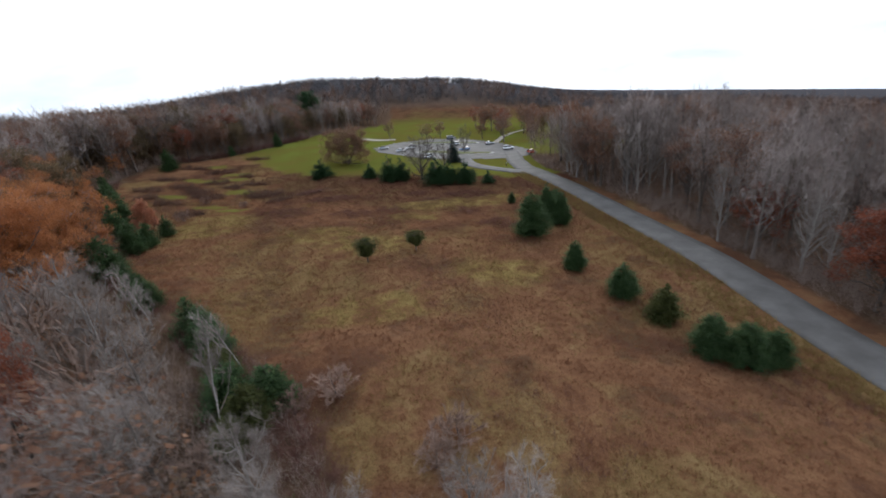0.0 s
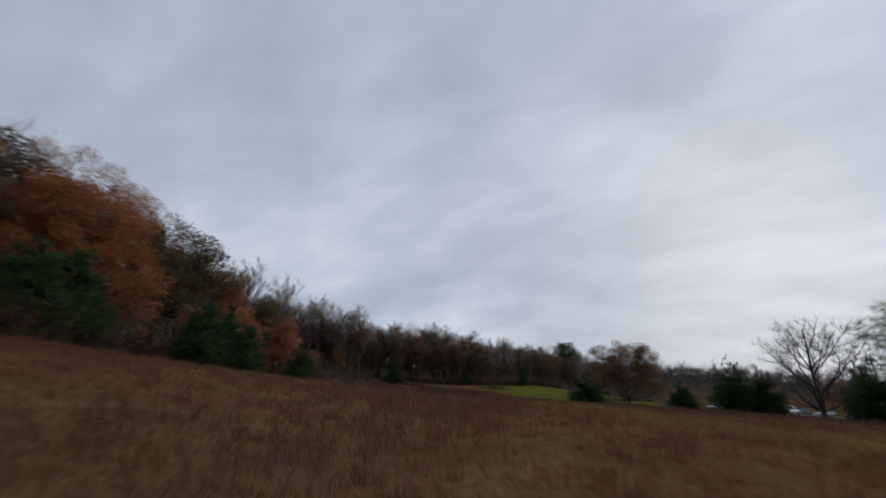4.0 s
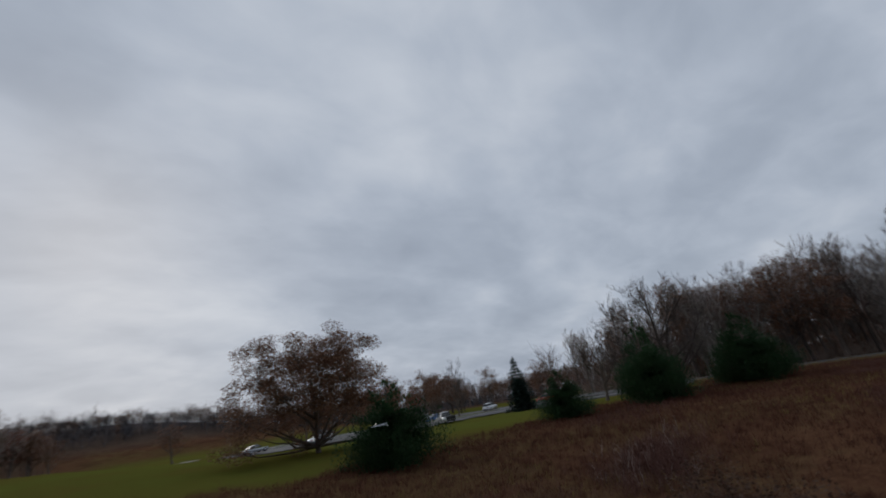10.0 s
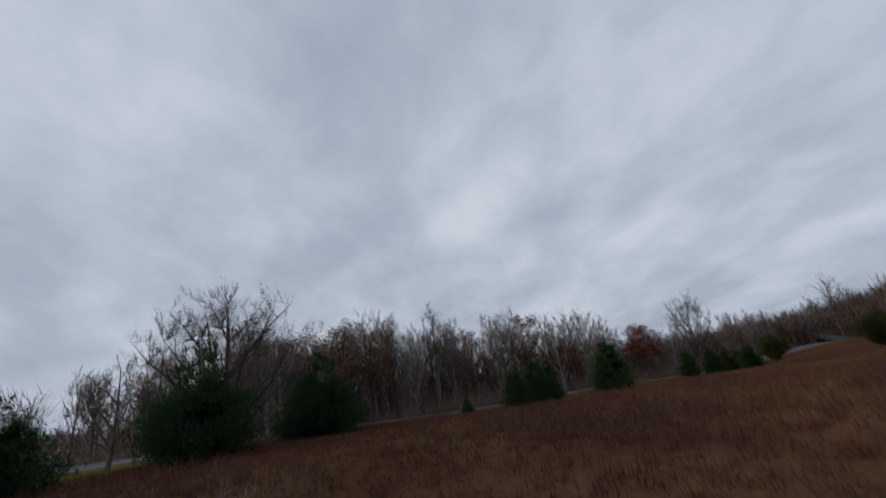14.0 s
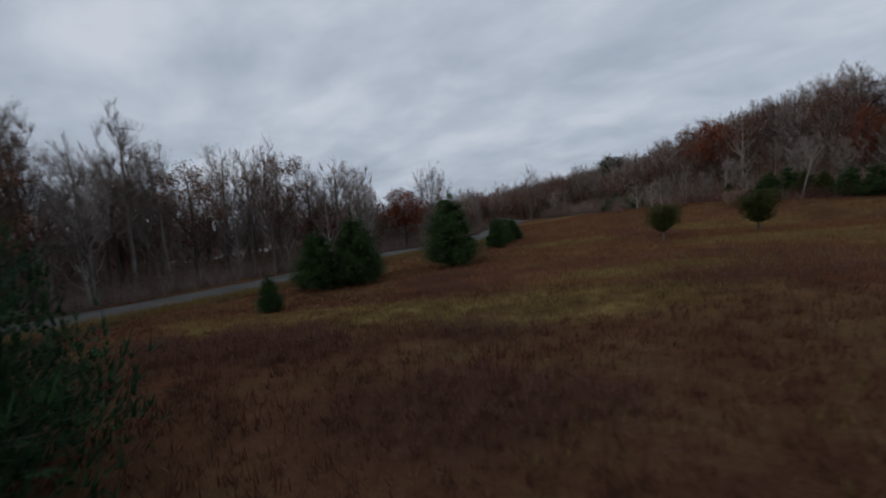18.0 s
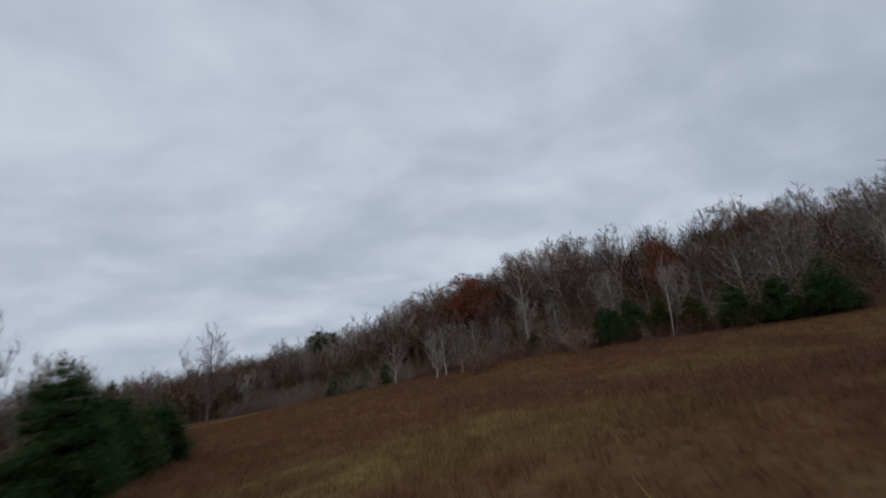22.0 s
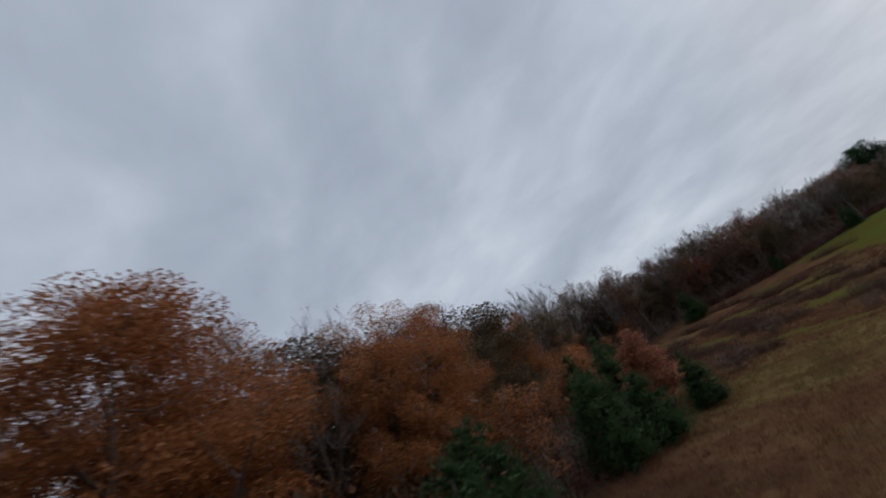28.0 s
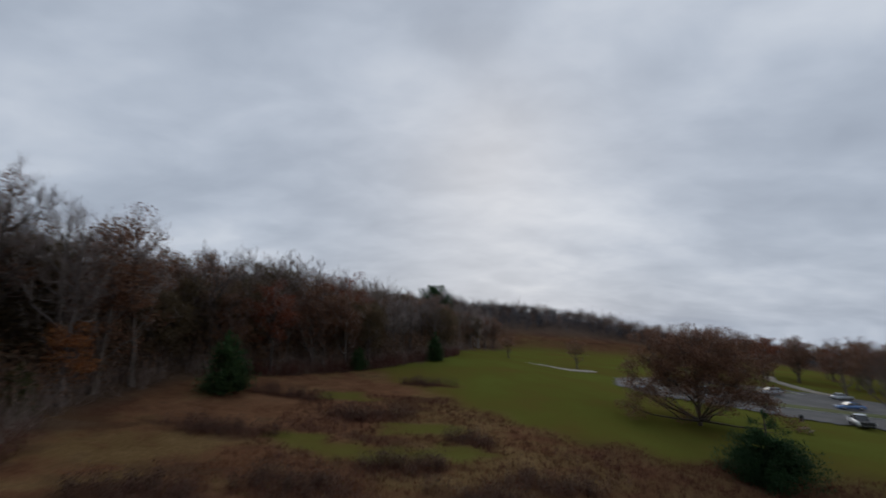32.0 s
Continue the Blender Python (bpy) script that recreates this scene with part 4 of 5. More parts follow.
for x, y, s in ((33.0, -81.0, 1.05), (29.0, -85.0, 0.95)):
    tree_thing("pine_tree", FLAT_PINE, place(x, y, x * 13, s, 0.85), "dark pine rising over the wood at the meadow's end", "pine tree", W)
tree_thing("cedar_tree", EDGE[1], place(-70.5, 201.0, 0, 0.85), "dark pointed cedar at the lawn's far edge", "cedar tree")
for x, y, s in ((-64.5, 84.5, 1.0), (-57.0, 77.2, 0.85), (-57.0, 81.6, 0.7), (-58.0, 89.2, 0.6), (-54.0, 66.4, 0.9), (-59.8, 68.0, 0.95), (-51.0, 63.5, 0.8), (-45.0, 58.5, 0.62), (-17.6, 34.2, 0.62), (-18.4, 31.4, 0.66), (-18.8, 29.0, 0.5), (-20.6, 33.6, 0.70), (-24.3, 39.3, 0.55), (-26.6, 42.6, 0.60), (-28.8, 45.6, 0.62), (-22.6, 36.6, 0.6), (-31.5, 48.0, 0.68), (-40.5, 54.5, 0.66), (-12.3, 21.8, 0.48), (17.6, -20.5, 0.75), (20.6, -21.6, 0.7), (13.0, -11.0, 0.6), (9.0, -4.5, 0.6), (-82.0, 110.0, 0.7), (-92.0, 122.0, 0.75), (-97.2, 161.5, 1.1), (-84.5, 185.0, 0.6)):
    k = int(abs(x * 7)) % 3
    tree_thing("cedar_tree", EDGE[k] if k < 2 or x < -50 else OLIVE[0], place(x, y, x * 77, s, 1.15 if y > 48 else 1.4), "dark green cedar at the wood's foot" if k < 2 or x < -50 else "olive-green cedar at the wood's foot", "cedar tree", W)
tree_thing("spruce_tree", SPRUCE[1], place(-66.1, 78.7, 0, 0.82), "young blue-green spruce among orange oaks", "spruce tree", W)

# ---------------------------------------------------------------- the woods
rs = np.random.RandomState(77)
placed = [(-52.5, 51.6), (-52.0, 56.5), (-57.2, 54.0), (-57.0, 58.0), (-56.0, 50.0), (-68.0, 70.5), (-64.0, 74.0), (-59.0, 66.5), (-55.0, 62.0), (-62.7, 90.9), (-15.0, 12.1), (-31.2, 27.2), (-75.5, 79.5), (-83.0, 83.5), (-84.0, 96.0), (-80.5, 91.5), (-77.0, 86.0), (-88.4, 107.5), (-97.0, 126.0), (-102.5, 146.0)]


def scatter(n, x0, x1, y0, y1, gap, test):
    made, tries = 0, 0
    while made < n and tries < n * 60:
        tries += 1
        x, y = rs.uniform(x0, x1), rs.uniform(y0, y1)
        if not is_wood(x, y) or not test(x, y) or any((x - a) ** 2 + (y - b) ** 2 < gap * gap for a, b in placed):
            continue
        placed.append((x, y))
        made += 1
        yield x, y


def wood_tree(x, y, kinds, size, slim=1.0):
    k = rs.randint(len(kinds))
    meshes, name, label, category = kinds[k]
    tree_thing(name, meshes, place(x, y, rs.uniform(0, 360), size * rs.uniform(0.82, 1.12), slim * rs.uniform(0.85, 1.15), 0.1, (rs.uniform(-3, 3), rs.uniform(-3, 3))), label, category, "trees of the wood")


K_BARE = [(m, "bare_tree", "tall leafless grey-brown tree in dense woodland", "bare tree") for m in BARE[::2]] + [(m, "ash_tree", "tall leafless ash with grey bark in dense woodland", "ash tree") for m in BARE[1::2]]
K_PALE = [(m, "maple_tree", "pale grey leafless maple with fine twigs", "maple tree") for m in PALE]
K_RUSSET = [(m, "oak_tree", "oak holding dull russet leaves in the wood", "oak tree") for m in RUSSET]
K_RED = [(m, "oak_tree", "oak with dark red-brown leaves in the wood", "oak tree") for m in RED]
K_OLIVE = [(m, "oak_tree", "oak in dull olive-brown leaf on the wooded slope", "oak tree") for m in DULL]
K_EVER = [(m, "cedar_tree", "dark green cedar at the edge of the wood", "cedar tree") for m in EDGE] + [(m, "cedar_tree", "olive-green cedar at the edge of the wood", "cedar tree") for m in OLIVE]
clear_start = lambda x, y: (x * x + (y - 6) ** 2 > 18 ** 2) and not (y > 34 and x > west_edge(y) - (7.5 if y < 120 else 2.5)) and not (y < 62 and (x > west_edge(y) - 20 and y > south_edge(x) - 20))
for x, y in scatter(260, -170, 20, 34, 290, 3.0, lambda x, y: x > west_edge(y) - 45 and clear_start(x, y)):
    wood_tree(x, y, K_BARE * 3 + K_PALE * 2 if y < 58 and x > -66 else K_BARE * 2 + K_RUSSET * 2 + K_RED + K_OLIVE * 5, (0.70 if x > -38 else 0.86) if y < 58 and x > -66 else (1.14 if x < west_edge(y) - 15 else 1.22 if 80 < y < 165 else 0.98) * (1.06 if 110 < y < 160 else 1))
for x, y in scatter(70, -140, 0, 170, 340, 3.4, lambda x, y: x > west_edge(y) - 34 and x < west_edge(y) - 2):
    wood_tree(x, y, K_BARE * 2 + K_RUSSET * 2 + K_RED, 0.95)
for x, y in scatter(150, -110, 48, -80, 36, 3.3, lambda x, y: clear_start(x, y) and (y < south_edge(x) - 4 or x < -30)):
    young = y > 8 and x > -70
    wood_tree(x, y, K_BARE * 3 + K_PALE * 2 if young else K_BARE * 3 + K_PALE * 2 + K_RUSSET * 2 + K_RED * 2, 0.72 if young else 1.0)
for x, y in scatter(270, 40, 92, -40, 176, 2.4, lambda x, y: True):
    wood_tree(x, y, K_BARE * 5 + K_PALE * 6 + K_RUSSET, 0.84 + 0.56 * min(1, max(0, (y - 30) / 62)) - 0.36 * min(1, max(0, (y - 148) / 16)), 0.8)
for x, y in scatter(40, -110, -14, 20, 240, 4.0, lambda x, y: x > west_edge(y) - 8 and clear_start(x, y)):
    wood_tree(x, y, K_EVER, 0.7)

for x, y, s in ((-1.5, 21.2, 0.58), (2.0, 21.4, 0.55), (0.4, 18.6, 0.6), (-4.5, 17.0, 0.6), (-8.0, 19.5, 0.55), (-15.2, 24.2, 0.62), (-13.0, 18.5, 0.7), (-22.5, 26.0, 0.66), (-27.5, 33.5, 0.7), (-33.0, 37.5, 0.75), (-33.0, 31.0, 0.75), (-36.5, 41.0, 0.9), (-24.0, 24.5, 0.85), (-42.0, 46.0, 0.9), (-33.0, 42.5, 0.7), (7.5, 6.0, 0.7)):
    tree_thing("maple_tree", PALE[int(abs(x * 3)) % 2], place(x, y, x * 50, s), "pale leafless sapling at the meadow's end", "maple tree", W)
for x, y, s in ((43.0, 125.5, 1.32), (44.5, 118.5, 1.24), (45.0, 133.0, 1.28)):
    tree_thing("oak_tree", RUSSET[int(y) % 3], place(x, y, x * 50, s, 0.9), "tall oak with thin russet leaves beside the road", "oak tree", W)
for x, y, s in ((-38.9, 24.1, 0.8), (-42.0, 38.0, 0.72), (-54.0, 49.0, 0.85)):
    tree_thing("bare_tree", BARE[int(y) % 6], place(x, y, x * 50, s), "leafless tree beside the orange oak", "bare tree", W)
for x, y, s in ((-94.4, 191.0, 1.18), (-99.0, 184.0, 1.15), (-90.0, 197.0, 1.02), (-105.5, 172.0, 1.1), (-80.0, 212.0, 1.0)):
    tree_thing("bare_tree", BARE[int(y) % 6], place(x, y, x * 50, s, 1.3), "tall spreading leafless tree beside the lawn", "bare tree", W)
SMALL_ORANGE = tree_meshes("orange_sapling", 37, 8.0, 2.6, 0.12, 10, 60, BARK_DARK, TWIG, 6, 0.7, LEAF_ORANGE, 5000, 0.15, 0.7)
for x, y, s in ((-68.4, 88.0, 1.15), (-76.9, 95.7, 1.1), (-82.2, 103.0, 1.1), (-65.5, 80.5, 0.9), (-90.5, 112.0, 1.0), (-97.4, 121.0, 0.85), (-57.7, 71.5, 0.95), (-103.0, 134.0, 0.9), (-74.5, 99.0, 0.8), (-106.0, 148.0, 1.1)):
    tree_thing("oak_sapling", SMALL_ORANGE, place(x, y, x * 40, s), "slender young oak in orange-brown leaf", "oak tree", W)
for x, y, s in ((-75.2, 100.5, 1.15), (-69.4, 94.0, 1.0), (-80.8, 106.0, 0.9), (-91.0, 119.0, 0.8), (-70.8, 101.0, 0.5), (-98.0, 129.0, 0.75)):
    tree_thing("cedar_tree", EDGE[int(y) % 3], place(x, y, x * 77, s, 1.05), "dark green cedar at the wood's foot", "cedar tree", W)
LOT_TREES = "trees round the car park"
tree_thing("oak_tree", RUSSET[0], place(-3.0, 220.5, 0, 0.66, 1.3), "small round tree with dull red-brown leaves by the car park", "oak tree", LOT_TREES)
tree_thing("bare_tree", BARE_WIDE2, place(12.3, 184.3, 30, 1.1, 0.75), "leafless tree on the car park's grass island", "bare tree", LOT_TREES)
for x, y, s in ((34.5, 215.5, 0.9), (-24.0, 247.0, 0.6), (4.0, 240.0, 0.6), (26.0, 232.0, 0.62), (48.0, 214.0, 0.7), (-46.0, 250.0, 0.5), (60.0, 190.0, 0.75), (38.0, 246.0, 0.6)):
    tree_thing("oak_tree", RUSSET[int(abs(x)) % 2], place(x, y, x * 31, s, 1.25), "brown-leaved tree standing on the far lawn", "oak tree", LOT_TREES)
for k in range(30):
    x, y = rs.uniform(26, 100), rs.uniform(226, 290)
    tree_thing("oak_tree", (RUSSET + RED)[k % 4], place(x, y, x * 31, rs.uniform(0.82, 1.10), 1.0), "brown-leaved oak in the belt behind the car park", "oak tree", LOT_TREES)
for x, y, s in ((-74, 262, 0.95), (-82, 246, 0.9)):
    tree_thing("pine_tree", FLAT_PINE, place(x, y, x * 13, s), "tall dark pine among bare trees beyond the lawn", "pine tree", LOT_TREES)
# ---------------------------------------------------------------- cars
def prism(profile, width, bevel=0.0, taper=0.0, z_split=0.8):
    """A side outline (x ahead, z up) drawn out across the width; above z_split it narrows by taper."""
    bm = bmesh.new()
    sides = []
    for s in (-1, 1):
        row = [bm.verts.new((x, s * (width / 2 - (taper * max(0.0, z - z_split))), z)) for x, z in profile]
        sides.append(row)
    bm.faces.new(sides[0][::-1])
    bm.faces.new(sides[1])
    n = len(profile)
    for k in range(n):
        bm.faces.new((sides[0][k], sides[0][(k + 1) % n], sides[1][(k + 1) % n], sides[1][k]))
    bmesh.ops.recalc_face_normals(bm, faces=bm.faces)
    if bevel:
        bmesh.ops.bevel(bm, geom=list(bm.edges), offset=bevel, segments=2, affect="EDGES", clamp_overlap=True)
    return bm


def box(x0, x1, y0, y1, z0, z1, bevel=0.0):
    bm = bmesh.new()
    bmesh.ops.create_cube(bm, size=1.0)
    for v in bm.verts:
        v.co = (x0 + (v.co.x + 0.5) * (x1 - x0), y0 + (v.co.y + 0.5) * (y1 - y0), z0 + (v.co.z + 0.5) * (z1 - z0))
    if bevel:
        bmesh.ops.bevel(bm, geom=list(bm.edges), offset=bevel, segments=2, affect="EDGES")
    return bm


def disc(radius, width, at, segments=20, hole=0.0):
    bm = bmesh.new()
    bmesh.ops.create_cone(bm, cap_ends=True, segments=segments, radius1=radius, radius2=radius, depth=width, matrix=Matrix.Translation(at) @ pose(0, 0, 0, 90))
    bmesh.ops.bevel(bm, geom=[e for e in bm.edges if len({round(v.co.y, 3) for v in e.verts}) == 1], offset=width * 0.16, segments=2, affect="EDGES")
    return bm


def piece(name, bm, mat, parent, label=""):
    me = bpy.data.meshes.new(name)
    bm.to_mesh(me)
    bm.free()
    me.materials.append(mat)
    for p in me.polygons:
        p.use_smooth = len(me.polygons) > 60
    return part(name, me, parent, label)


SHAPES = {
    "saloon": (4.6, 1.8, [(-2.3, 0.35), (-2.25, 0.85), (-1.75, 0.98), (2.1, 0.72), (2.3, 0.5), (2.28, 0.3), (-2.2, 0.28)], [(-1.75, 0.96), (-1.05, 1.42), (0.2, 1.45), (1.05, 0.93)]),
    "suv": (4.7, 1.88, [(-2.35, 0.4), (-2.33, 1.0), (-2.2, 1.1), (1.2, 1.05), (2.2, 0.92), (2.35, 0.6), (2.3, 0.36), (-2.3, 0.34)], [(-2.2, 1.08), (-1.95, 1.68), (0.35, 1.72), (1.2, 1.05)]),
    "pickup": (5.6, 1.95, [(-2.8, 0.5), (-2.8, 1.05), (-0.7, 1.08), (1.4, 1.12), (2.65, 1.02), (2.8, 0.7), (2.75, 0.42), (-2.75, 0.42)], [(-0.72, 1.06), (-0.6, 1.78), (0.75, 1.80), (1.4, 1.1)]),
    "van": (5.2, 2.0, [(-2.6, 0.4), (-2.6, 1.2), (1.6, 1.2), (2.5, 0.95), (2.6, 0.6), (2.55, 0.35), (-2.55, 0.35)], [(-2.58, 1.18), (-2.5, 2.15), (0.9, 2.2), (1.65, 1.18)]),
}


def car(kind, paint, x, y, turn, label):
    length, width, body, cabin = SHAPES[kind]
    root = new("pickup_truck" if kind == "pickup" else "van" if kind == "van" else "car")
    piece("body", prism(body, width, 0.06), paint, root)
    z0 = cabin[0][1]
    piece("cabin", prism(cabin, width - 0.16, 0.05, 0.32, z0), GLASS_DARK, root, "dark glass windows")
    (ax, az), (bx, bz), (cx, cz), (dx, dz) = cabin
    top = [(bx + 0.06, bz - 0.03), (bx + 0.1, bz + 0.035), (cx - 0.1, cz + 0.035), (cx, cz - 0.03)]
    roof_w = width - 0.16 - 2 * 0.32 * (bz - z0) + 0.06
    piece("roof", prism(top, roof_w, 0.015), paint, root)
    for s in (-1, 1):
        mid = (bx * 0.45 + cx * 0.55)
        lean = 0.32 * (bz - z0)
        bm = box(mid - 0.05, mid + 0.05, -0.02, 0.02, 0, 1)
        for v in bm.verts:
            v.co.y, v.co.z = s * ((width - 0.16) / 2 + 0.005 - lean * v.co.z) + v.co.y, z0 + v.co.z * (bz - z0)
        piece("pillar", bm, paint, root)
        piece("mirror", box(cx + 0.30, cx + 0.45, s * (width / 2 - 0.02) - 0.09, s * (width / 2 - 0.02) + 0.09, z0 + 0.02, z0 + 0.18, 0.03), TRIM_BLACK, root)
        piece("headlamp", box(length / 2 - 0.16, length / 2 - 0.02, s * (width / 2 - 0.32) - 0.16, s * (width / 2 - 0.32) + 0.16, 0.62, 0.76, 0.03), LAMP_CLEAR, root, "clear headlamp")
        piece("tail_lamp", box(-length / 2 - 0.015, -length / 2 + 0.08, s * (width / 2 - 0.18) - 0.12, s * (width / 2 - 0.18) + 0.12, 0.74, 0.96, 0.02), LAMP_RED, root, "red tail lamp")
        for wx in (-length * 0.30, length * 0.31):
            tyre = piece("wheel", disc(0.36, 0.23, (wx, s * (width / 2 - 0.10), 0.36)), RUBBER, root, "black tyre")
            piece("rim", disc(0.22, 0.05, (wx, s * (width / 2 + 0.012), 0.36), 14), ALLOY, tyre, "grey alloy rim")
    piece("bumper", box(-length / 2 - 0.04, -length / 2 + 0.1, -width / 2 + 0.1, width / 2 - 0.1, 0.36, 0.54, 0.03), TRIM_BLACK, root)
    if kind == "pickup":
        piece("load_bed", box(-2.68, -0.78, -width / 2 + 0.12, width / 2 - 0.12, 1.02, 1.10, 0.01), TRIM_BLACK, root, "dark load bed")
        piece("tailgate", box(-2.85, -2.78, -width / 2 + 0.08, width / 2 - 0.08, 0.58, 1.06, 0.02), TRIM_BLACK, root, "black tailgate")
    root.matrix_basis = Matrix.Translation((x, y, float(ground_z(x, y)) + 0.145)) @ pose(0, 0, 0, 0, 0, turn)
    return tagged(root, label, "pickup truck" if kind == "pickup" else "van" if kind == "van" else "car", "vehicles in the car park")


WHITE, SILVER, BLACK = plain("white_paint", (0.72, 0.73, 0.74), 0.25, 0.0, 0.6), plain("silver_paint", (0.40, 0.42, 0.44), 0.3, 0.4, 0.5), plain("black_paint", (0.016, 0.016, 0.018), 0.2, 0.0, 0.6)
BLUE, RED_P, GREY = plain("blue_paint", (0.10, 0.20, 0.42), 0.25, 0.0, 0.6), plain("orange_red_paint", (0.42, 0.06, 0.03), 0.25, 0.0, 0.6), plain("dark_grey_paint", (0.06, 0.065, 0.07), 0.25, 0.0, 0.6)
car("pickup", WHITE, -3.0, 174.2, 62, "white pickup truck with a dark tailgate, parked")
car("saloon", BLUE, 13.0, 192.5, 165, "light blue saloon parked in the car park")
car("saloon", SILVER, -23.5, 203.5, 10, "silver-white saloon parked beyond the oak")
car("suv", WHITE, -11.0, 202.0, 175, "white estate car parked in the car park")
car("suv", SILVER, 9.5, 208.5, 175, "grey-blue car parked beside a grass island")
car("saloon", SILVER, -15.0, 194.5, 20, "silver saloon parked near the oak")
car("van", GREY, 9.5, 232.0, 5, "dark van parked at the far side")
car("suv", WHITE, 32.0, 190.5, 5, "white car parked near the exit")
car("saloon", SILVER, 26.5, 208.5, 5, "silver car parked at the far edge")
car("suv", RED_P, 38.5, 177.5, 100, "orange-red car parked by the entrance")

# ---------------------------------------------------------------- small things by the car park


def island(name, poly, label):
    xs, yy = (np.array(v, float) for v in zip(*poly))
    c = np.array([xs.mean(), yy.mean()])
    bm = bmesh.new()
    rings = []
    for k, (grow, lift) in enumerate(((1.0, 0.0), (1.0, 0.30), (0.93, 0.30))):
        ring_v = []
        for x, y in zip(xs, yy):
            q = c + (np.array([x, y]) - c) * grow
            ring_v.append(bm.verts.new((q[0], q[1], float(ground_z(*q)) + lift)))
        rings.append(ring_v)
    n = len(poly)
    for a, b in zip(rings, rings[1:]):
        for k in range(n):
            bm.faces.new((a[k], a[(k + 1) % n], b[(k + 1) % n], b[k]))
    me = bpy.data.meshes.new(name)
    top = bmesh.new()
    tv = [top.verts.new((c + (np.array([x, y]) - c) * 0.93).tolist() + [0.0]) for x, y in zip(xs, yy)]
    for v in tv:
        v.co.z = float(ground_z(v.co.x, v.co.y)) + 0.33
    top.faces.new(tv)
    root = new(name)
    piece("kerb", bm, CONCRETE, root, "pale concrete kerb")
    piece("turf", top, TURF, root, "worn green turf")
    return tagged(root, label, "island", kind="structure")


TURF = surface("turf", [(0.3, (0.100, 0.080, 0.028)), (0.5, (0.085, 0.098, 0.026)), (0.7, (0.11, 0.13, 0.036))], 0.25, 6, 0.95, 0.5, 0.3)
island("island_1", [(-9, 190.5), (-3, 186.5), (11, 181.5), (23, 179.5), (25, 184), (12, 187.5), (-2, 193)], "kerbed grass island in the car park")
island("island_2", [(-12, 218), (8, 216), (22, 213), (22, 217), (8, 222), (-12, 223)], "kerbed grass island in the car park")
fill("sand_patch", [(-43, 237), (-32, 235), (-20, 238), (-21, 243), (-36, 242)], 0.05, GRAVEL, "pale bare sandy patch in the lawn", "sand", 1.5)
strip("path", [(30, 213), (33, 224), (38, 238), (46, 255), (57, 270)], 3.0, 0.06, GRAVEL, "pale gravel path climbing from the car park", "path")


def litter_bin(x, y):
    root = new("litter_bin")
    bm = bmesh.new()
    bmesh.ops.create_cone(bm, cap_ends=True, segments=18, radius1=0.27, radius2=0.31, depth=0.85, matrix=Matrix.Translation((0, 0, 0.47)))
    piece("barrel", bm, TRIM_BLACK, root)
    bm = bmesh.new()
    bmesh.ops.create_cone(bm, cap_ends=True, segments=18, radius1=0.34, radius2=0.16, depth=0.2, matrix=Matrix.Translation((0, 0, 1.0)))
    piece("lid", bm, TRIM_BLACK, root)
    root.matrix_basis = place(x, y, sink=0.02)
    return tagged(root, "black litter bin standing on the lawn's edge", "bin")


def bench(x, y, turn):
    root = new("picnic_bench")
    for k in range(4):
        piece("plank", box(-0.9, 0.9, -0.38 + 0.2 * k, -0.21 + 0.2 * k, 0.72, 0.76, 0.008), POST_WOOD, root)
    for s in (-1, 1):
        piece("seat", box(-0.9, 0.9, s * 0.72 - 0.14, s * 0.72 + 0.14, 0.42, 0.46, 0.008), POST_WOOD, root)
        piece("cross_bar", box(s * 0.62 - 0.04, s * 0.62 + 0.04, -0.85, 0.85, 0.36, 0.42), POST_WOOD, root)
        for q in (-1, 1):
            bm = box(s * 0.62 - 0.03, s * 0.62 + 0.03, -0.05, 0.05, 0, 0.72)
            for v in bm.verts:
                v.co.y += q * (0.68 - 0.5 * v.co.z / 0.72)
            piece("leg", bm, POST_WOOD, root)
    root.matrix_basis = place(x, y, turn, sink=0.02)
    return tagged(root, "weathered wooden picnic bench on the grass", "bench")


def sign_post(x, y, turn):
    root = new("sign_post")
    piece("post", box(-0.05, 0.05, -0.05, 0.05, 0, 1.7, 0.008), POST_WOOD, root)
    piece("board", box(-0.35, 0.35, -0.085, -0.055, 1.15, 1.65, 0.01), SIGN_WHITE, root, "plain white board")
    root.matrix_basis = place(x, y, turn, sink=0.05)
    return tagged(root, "wooden post with a small white board", "sign")


litter_bin(-10.5, 176.5)
sign_post(-13.0, 178.0, 20)
bench(-19.0, 166.0, 30)
sign_post(24.0, 151.0, 40)


# ---------------------------------------------------------------- loose shrubs in the meadow
SHRUB = [tree_meshes("meadow_shrub", 110 + k, 2.4, 2.1, 0.02, 16, 90, BARK_DARK, TWIG_ROSY, 18, 0.5, upward=0.4, tri=0.008, girth=0.5) for k in range(2)]
for x, y, s in ((-12.5, 35.4, 1.2), (-1.6, 29.6, 1.25), (-3.6, 27.0, 1.0), (-15.5, 33.0, 1.1), (-20.0, 27.0, 1.1), (11.0, 14.0, 0.9), (-61.0, 101.0, 1.1), (-66.0, 121.0, 1.0), (-54.0, 117.0, 0.8)):
    tree_thing("shrub", SHRUB[int(abs(x)) % 2], place(x, y, x * 61, s), "leafless rosy-brown shrub in rough grass", "shrub", "shrubs in the meadow")
# ---------------------------------------------------------------- brush, grass and far woods, past counting
rs = np.random.RandomState(5)


def stuff(name, pieces, mats, label, category, index=None):
    v, t = joined(pieces) if isinstance(pieces, list) else pieces
    return tagged(new(name, mesh_np(name, v, t, mats, index)), label, category, kind="stuff")


